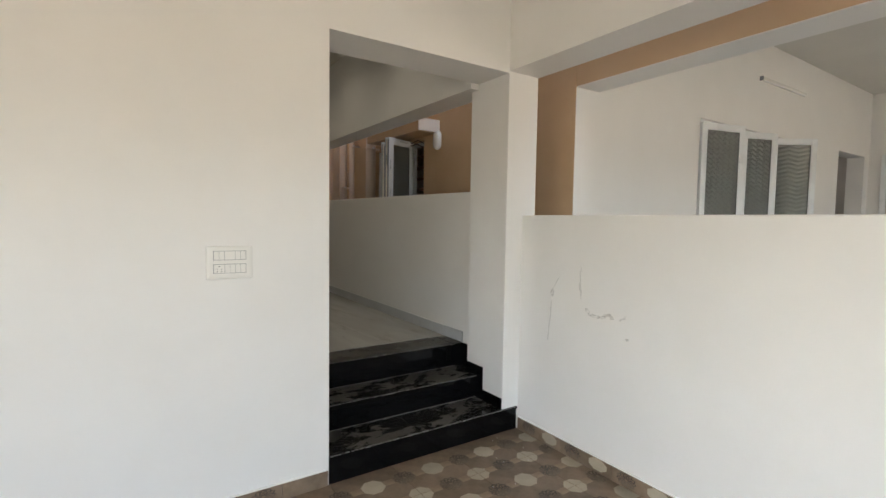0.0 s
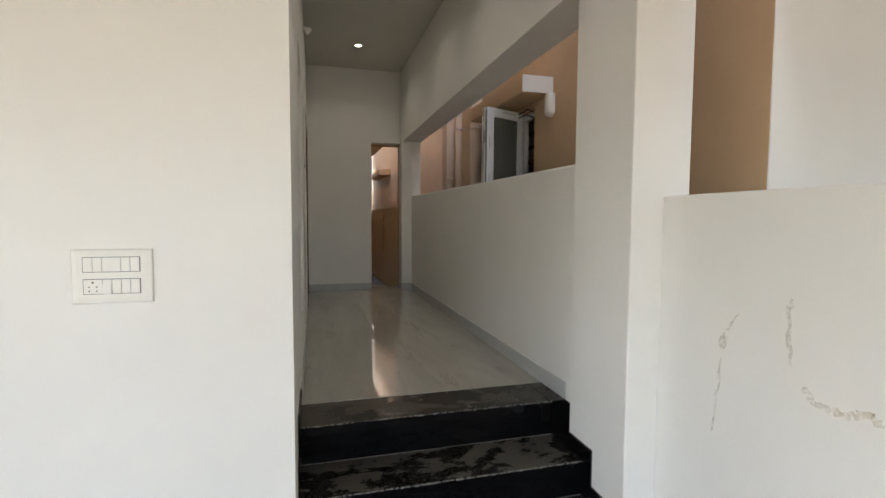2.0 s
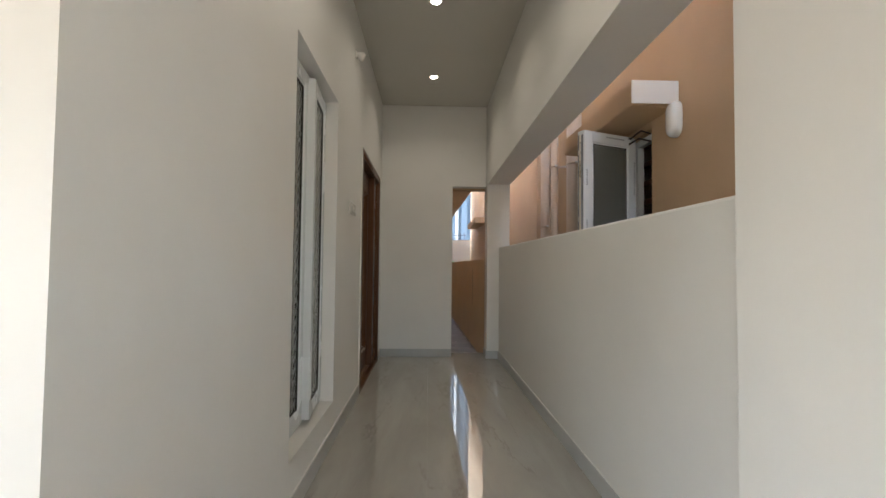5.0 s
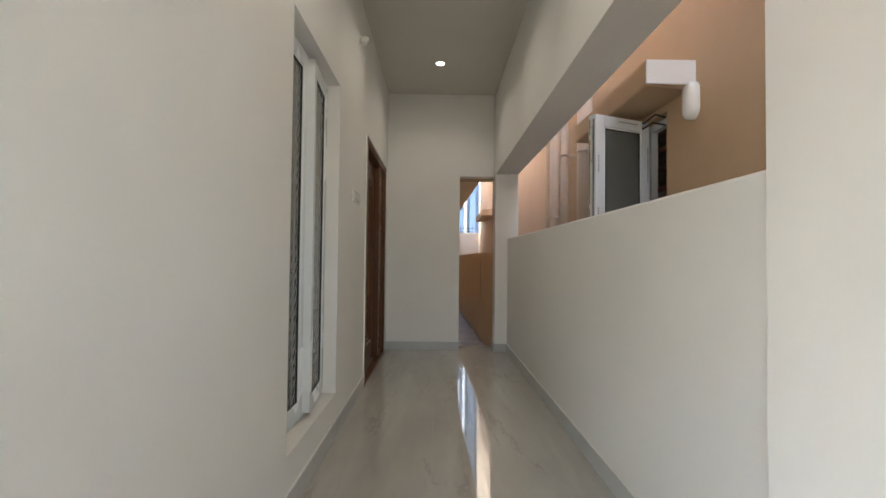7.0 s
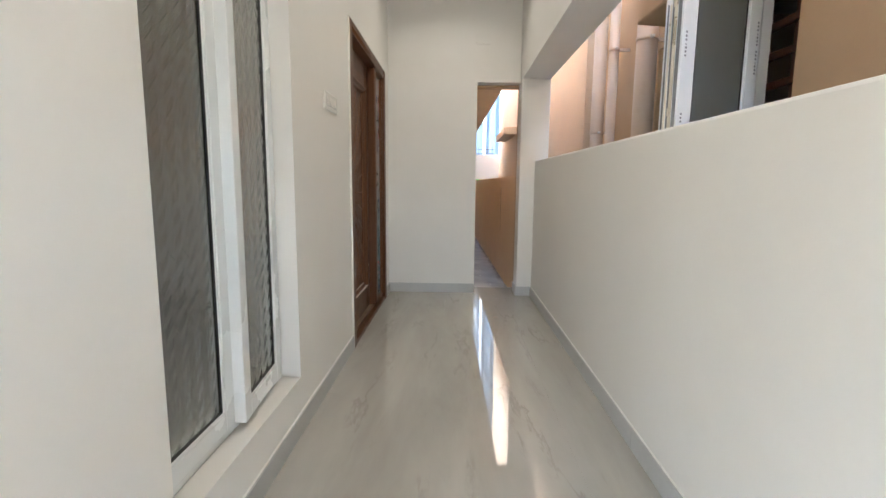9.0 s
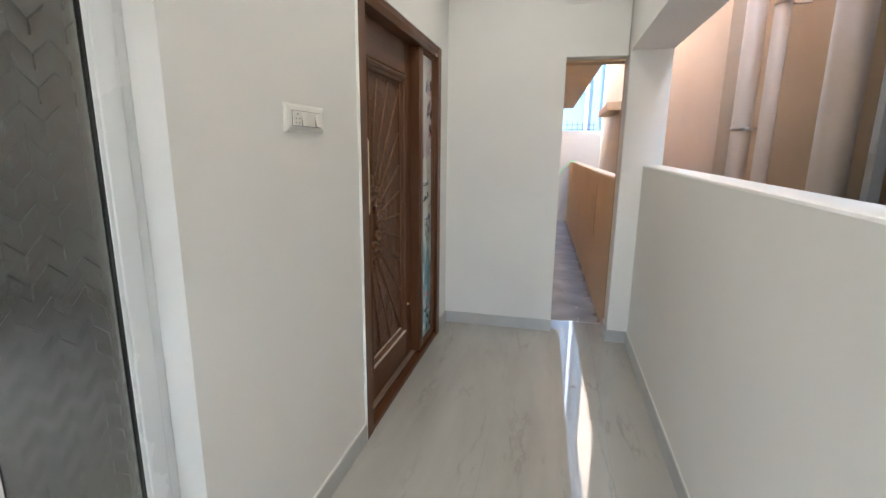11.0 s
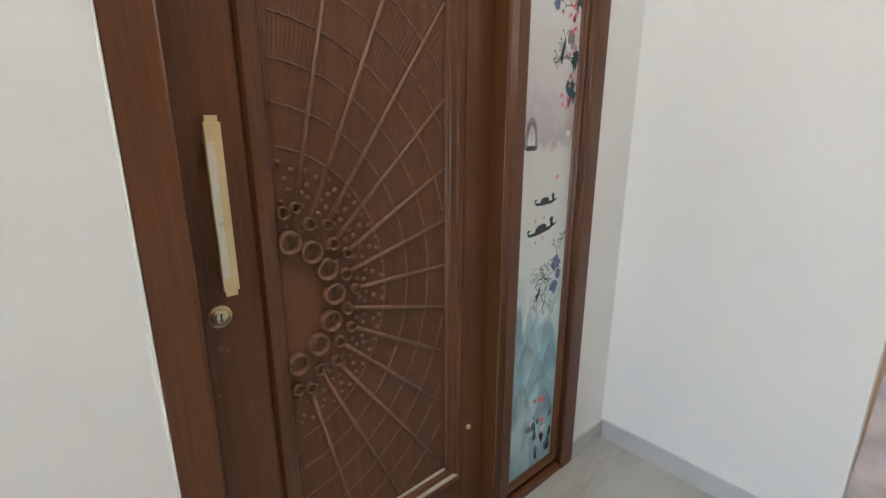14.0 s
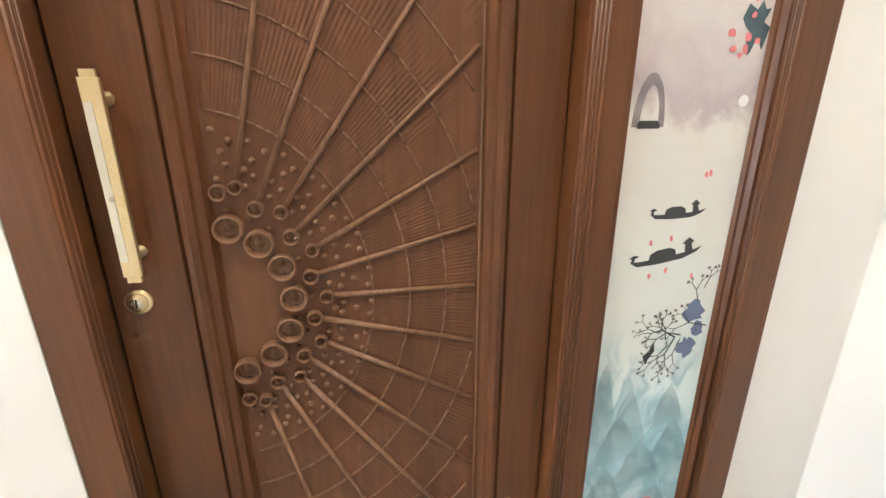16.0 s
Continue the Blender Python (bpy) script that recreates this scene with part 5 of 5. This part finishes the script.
for i in range(150):
    y = random.uniform(8.7, 15.6)
    x = 2.385 - 0.0304 * (y - 8.62) - abs(random.gauss(0, 0.02))
    r = random.uniform(0.008, 0.028)
    lathe(rb, (x, y, 0.35), (random.uniform(-0.3, 0.3), random.uniform(-0.3, 0.3), 1), ((-0.005, r), (r * 0.5, r * 0.8), (r * 0.8, 0.0)), 6)
tagged(solid("rubble", rb, M_RUBBLE, "mortar crumbs along the foot of the compound wall", "rubble", "stuff"))
# railing on the back wall
rl = thing("railing", (2.2, FY + 0.07, 2.385), "dark iron spiked railing on the back wall", "railing")
for z in (2.42, 2.52):
    part("rail", tube(bmesh.new(), (1.2, FY + 0.07, z), (2.68, FY + 0.07, z), 0.008, n=8), M_IRON, rl)
for i in range(13):
    x = 1.25 + i * 0.115
    bm = tube(bmesh.new(), (x, FY + 0.07, 2.38), (x, FY + 0.07, 2.57), 0.007, n=8)
    tube(bm, (x, FY + 0.07, 2.57), (x, FY + 0.07, 2.61), 0.009, 0.001, n=8)
    part("spike", bm, M_IRON, rl)
cd = bpy.data.curves.new("cord", "CURVE")
cd.dimensions, cd.bevel_depth = "3D", 0.008
sp = cd.splines.new("POLY")
pts = [(2.26, 14.75, 1.745), (2.17, 14.8, 1.742), (2.02, 14.4, 1.60), (1.90, 13.9, 1.44), (1.80, 13.4, 1.33)]
sp.points.add(len(pts) - 1)
for q, p in zip(sp.points, pts):
    q.co = (*p, 1)
cd.materials.append(M_GREEN)
tagged(new("cord", cd), "bright green plastic cord tied over the compound wall", "cord")


# ---- pale blue building behind ----
def blue_building():
    b = thing("building", (1.5, 20.0, -0.2), "pale blue painted building behind the back wall", "building")
    part("wall", boxes((-6, 9, 20.0, 26.0, -0.2, 12.0)), M_BLUE, b)
    part("roof", boxes((-6.2, 9.2, 19.8, 26.2, 12.0, 12.2)), M_CONCRETE, b)
    for x in (2.82, 3.3):
        part("pilaster", boxes((x, x + 0.22, 19.86, 20.0, -0.2, 12.0), bevel=0.01), M_BLUE, b)
    part("pipe", tube(bmesh.new(), (2.66, 19.9, 0), (2.66, 19.9, 9), 0.05), M_UPVC, b)
    for x in (2.0, 0.4):
        w = part("window", boxes((x, x + 0.5, 19.97, 20.0, 3.75, 4.6)), M_UPVC, b)
        part("pane", boxes((x + 0.05, x + 0.23, 19.955, 19.969, 3.82, 4.55)), M_PLAIN, w)
        part("pane", boxes((x + 0.27, x + 0.45, 19.955, 19.969, 3.82, 4.55)), M_PLAIN, w)
        part("sill", boxes((x - 0.05, x + 0.55, 19.85, 20.0, 3.68, 3.745)), M_BLUE, w)


blue_building()


# ---- stains on the portico parapet ----
def stain(pts, width, seed):
    """A wandering stain on the parapet's face, along points (y, z)."""
    random.seed(seed)
    bm = bmesh.new()
    x = 2.58 - 0.0008
    line = []
    for (ya, za), (yb, zb) in zip(pts, pts[1:]):
        for i in range(6):
            k = i / 6
            line.append((ya + (yb - ya) * k + random.uniform(-0.006, 0.006), za + (zb - za) * k + random.uniform(-0.004, 0.004)))
    line.append(pts[-1])
    vs = []
    for i, (y, z) in enumerate(line):
        a, c = line[max(i - 1, 0)], line[min(i + 1, len(line) - 1)]
        d = Vector((c[0] - a[0], c[1] - a[1])).normalized()
        w = width * random.uniform(0.35, 1.0) * (0.4 if i in (0, len(line) - 1) else 1)
        vs.append((bm.verts.new((x, y - d.y * w, z + d.x * w)), bm.verts.new((x, y + d.y * w, z - d.x * w))))
    for (a, b), (c, d) in zip(vs, vs[1:]):
        bm.faces.new((a, b, d, c))
    r = bmesh.ops.extrude_face_region(bm, geom=list(bm.faces))
    bmesh.ops.translate(bm, vec=(0.0006, 0, 0), verts=[v for v in r["geom"] if isinstance(v, bmesh.types.BMVert)])
    return solid("stain", bm, M_STAIN, "dried brown water stain on the white parapet", "stain", "structure")


SY = 0.075
for pts, w, sd in ((((2.70 + SY, 1.20), (2.75 + SY, 1.12)), 0.006, 1), (((2.75 + SY, 1.12), (2.76 + SY, 1.06)), 0.018, 2), (((2.765 + SY, 1.03), (2.775 + SY, 0.86), (2.79 + SY, 0.74)), 0.007, 3),
                   (((2.51 + SY, 1.29), (2.515 + SY, 1.22), (2.50 + SY, 1.07)), 0.010, 4), (((2.46 + SY, 1.02), (2.42 + SY, 0.985), (2.33 + SY, 0.985), (2.27 + SY, 1.01), (2.25 + SY, 0.985)), 0.016, 5),
                   (((2.21 + SY, 0.99), (2.17 + SY, 1.0), (2.16 + SY, 1.02)), 0.010, 6), (((2.16 + SY, 0.885), (2.14 + SY, 0.88)), 0.012, 7), (((0.975, 0.60), (0.855, 0.585)), 0.004, 8)):
    stain([(0.43 + (y - 0.075 - 0.43) * 1.032, 1.585 - (1.585 - z) * 1.032) for y, z in pts], w, sd)

# ---- tiles, last ----
PF = bpy.data.objects["floor_portico"]
ORIGIN["floor_portico"] = Vector((0, 0, 0))
P = 0.2167


def tile_mesh(name, outline, z0, z1, material):
    bm = bmesh.new()
    prism(bm, [(x, y, z0) for x, y in outline], (0, 0, z1 - z0))
    return finish(bm, name, material)


half = P - 0.0012
oct_pts = [(0.077 * math.cos(radians(22.5 + 45 * i)), 0.077 * math.sin(radians(22.5 + 45 * i))) for i in range(8)]
T_OCT = tile_mesh("octagon", oct_pts, -0.001, 0.0008, M_OCT)


def motif_mesh():
    """A scrolled flower cut into the tile."""
    bm = bmesh.new()
    random.seed(2)
    for i in range(11):
        a0 = 2 * math.pi * i / 11
        for r0, r1, tw in ((0.012, 0.040, 0.5), (0.030, 0.066, -0.6), (0.046, 0.070, 0.5)):
            pts = []
            for k in range(5):
                r = r0 + (r1 - r0) * k / 4
                a = a0 + tw * k / 4 + random.uniform(-0.05, 0.05)
                pts.append((r * math.cos(a), r * math.sin(a)))
            for p, q in zip(pts, pts[1:]):
                d = Vector((q[0] - p[0], q[1] - p[1])).normalized() * 0.0042
                prism(bm, [(p[0] - d.y, p[1] + d.x, 0), (p[0] + d.y, p[1] - d.x, 0), (q[0] + d.y, q[1] - d.x, 0), (q[0] - d.y, q[1] + d.x, 0)], (0, 0, 0.0009))
    return finish(bm, "motif", M_MOTIF)


T_MOT = motif_mesh()
T_STRIP = tile_mesh("strip", [(-0.034, -0.028), (0.034, -0.028), (0.034, 0.028), (-0.034, 0.028)], -0.001, 0.0006, patio_mat("tan_strip_inlay", (0.22, 0.16, 0.10), (0.32, 0.24, 0.16)))
OX, OY = 2.538, 2.999
cut_tiles = {}
for i in range(-15, 1):
    for j in range(-13, 1):
        x, y = OX + 2 * i * P, OY + 2 * j * P
        x0, x1 = max(x - half, -3.698) - x, min(x + half, 2.5785) - x
        y0, y1 = max(y - half, -2.598) - y, min(y + half, YW - 0.001) - y
        if x1 - x0 < 0.01 or y1 - y0 < 0.01:
            continue
        key = tuple(round(k, 4) for k in (x0, x1, y0, y1))
        if key not in cut_tiles:
            cut_tiles[key] = tile_mesh("tile", [(x0, y0), (x1, y0), (x1, y1), (x0, y1)], -0.012, 0.0, M_TILE)
        piece("tile", cut_tiles[key], PF, (x, y, PF0))


def quartered_octagon():
    """The octagon where four tile corners meet, parted by the joints."""
    bm = bmesh.new()
    a, b, g = 0.077 * math.cos(radians(22.5)), 0.077 * math.sin(radians(22.5)), 0.0013
    for sx, sy in ((1, 1), (-1, 1), (-1, -1), (1, -1)):
        prism(bm, [(sx * x, sy * y, -0.001) for x, y in ((g, g), (a, g), (a, b), (b, a), (g, a))], (0, 0, 0.0018))
    return finish(bm, "octagon", M_OCT)


T_QUART = quartered_octagon()
far = {"octagon": bmesh.new(), "motif": bmesh.new()}
for i in range(-29, 1):
    for j in range(-25, 1):
        x, y = OX + i * P, OY + j * P
        if x < -3.6 or y < -2.5:
            continue
        if y > 0.9 and x > 0.3:
            piece("octagon" if (i + j) % 2 == 0 else "motif", (T_QUART if i % 2 else T_OCT) if (i + j) % 2 == 0 else T_MOT, PF, (x, y, PF0))
            if i < 0:
                piece("strip", T_STRIP, PF, (x + P / 2, y, PF0))
        elif (i + j) % 2 == 0:
            prism(far["octagon"], [(x + a, y + b, PF0) for a, b in oct_pts], (0, 0, 0.0008))
        else:
            prism(far["motif"], [(x + 0.8 * a, y + 0.8 * b, PF0) for a, b in oct_pts], (0, 0, 0.0008))
for k, m in (("octagon", M_OCT), ("motif", M_MOTIF)):
    tagged(part(k, far[k], m, PF), kind="stuff")


def portico_skirting(name, axis, face, lo, hi):
    t = thing(name, (face, lo, PF0) if axis == "y" else (lo, face, PF0), "brown patterned tile skirting of the portico", "baseboard", kind="structure")
    a, k = lo, 0
    while a < hi - 0.01:
        b = min(a + 2 * P, hi)
        r = (face - 0.012, face, a + 0.001, b - 0.001, PF0, PF0 + 0.098) if axis == "y" else (a + 0.001, b - 0.001, face - 0.012, face, PF0, PF0 + 0.098)
        s = part("skirting_tile", boxes(r, bevel=0.0015), M_TILE, t)
        c = 0.5 * (a + b)
        if b - a > 0.3:
            up = Matrix(((0, 0, -1, 0), (-1, 0, 0, 0), (0, 0.62, 0, 0), (0, 0, 0, 1))) if axis == "y" else Matrix(((1, 0, 0, 0), (0, 0, -1, 0), (0, 0.62, 0, 0), (0, 0, 0, 1)))
            piece("inlay", T_MOT, s, (face - 0.012, c + P / 2, PF0 + 0.052) if axis == "y" else (c + P / 2, face - 0.012, PF0 + 0.052), up)
            for q, mt in ((c - P / 2, M_OCT),):
                bm = bmesh.new()
                pl = [(u, 0.055 + v * 0.55) for u, v in oct_pts]
                if axis == "y":
                    prism(bm, [(face - 0.0127, q + u, PF0 + v) for u, v in pl], (0.001, 0, 0))
                else:
                    prism(bm, [(q + u, face - 0.0127, PF0 + v) for u, v in pl], (0, 0.001, 0))
                part("inlay", bm, mt, s)
        a = b


portico_skirting("baseboard", "y", 2.58, -2.5, 3.155)
portico_skirting("baseboard", "x", YW, -3.6, 1.01)
pj = bmesh.new()
random.seed(18)
for lo, hi, along in ((-2.5, 3.155, "y"), (-3.6, 1.01, "x")):
    a = lo
    while a < hi:
        w = random.uniform(0.02, 0.08)
        top = PF0 + 0.098 + random.uniform(0.004, 0.010)
        if along == "y":
            box(pj, 2.566, 2.58, a, min(a + w, hi), PF0 + 0.098, top)
        else:
            box(pj, a, min(a + w, hi), YW - 0.014, YW, PF0 + 0.098, top)
        a += w
solid("trim", pj, M_CREAM, "thin uneven line of paint above the tile skirting", "trim", "structure")

FC = bpy.data.objects["floor_corridor"]
ORIGIN["floor_corridor"] = Vector((0, 0, 0))
ys = [4.0925, 4.66, 5.86, 7.06, 8.26, 8.62]
for y0, y1 in zip(ys, ys[1:]):
    for x0, x1 in ((LEFT, 1.615), (1.615, 2.215), (2.215, PAR)):
        if y1 > 8.5 and x0 < 1.2:
            x0, x1 = LEFT, 1.615
        me = boxes((x0 + 0.0002, x1 - 0.0002, y0 + 0.0002, y1 - 0.0002, F - 0.010, F))
        part("tile", me, M_MARBLE, FC)
solid("door_threshold", boxes((1.9065, 2.334, 8.6, 8.635, 0.3, F - 0.0005), bevel=0.002), M_SKIRT, "grey marble edge of the corridor floor", "threshold", "structure")

# ---- litter ----
def crumbs(name, at, n, spread, size, seed, material, label):
    random.seed(seed)
    bm = bmesh.new()
    for i in range(n):
        x, y = at[0] + random.gauss(0, spread[0]), at[1] + random.gauss(0, spread[1])
        r = size * random.uniform(0.4, 1.2)
        lathe(bm, (x, y, at[2]), (random.uniform(-0.2, 0.2), random.uniform(-0.2, 0.2), 1), ((0.0, r), (r * 0.35, r * 0.8), (r * 0.5, 0.0)), 7)
    return tagged(solid(name, bm, material, label, "litter", "stuff"))


crumbs("mud_crumb", (2.05, 7.42, F), 9, (0.012, 0.012), 0.009, 3, M_RUBBLE, "small clump of dried brown mud on marble tiles")
crumbs("grit", (2.0, 7.9, F), 40, (0.22, 0.5), 0.0025, 4, M_RUBBLE, "fine brown grit scattered over the marble tiles")
crumbs("grit", (1.6, 6.3, F), 24, (0.35, 1.2), 0.0022, 5, M_RUBBLE, "fine brown grit scattered over the marble tiles")
crumbs("scrap", (2.12, 11.2, 0.352), 6, (0.1, 1.2), 0.011, 6, M_PLASTIC, "white paper scraps on the concrete passage floor")
crumbs("grit", (2.2, 2.75, PF0), 10, (0.3, 0.25), 0.004, 7, M_PLASTIC, "white plaster chips on the portico tiles")
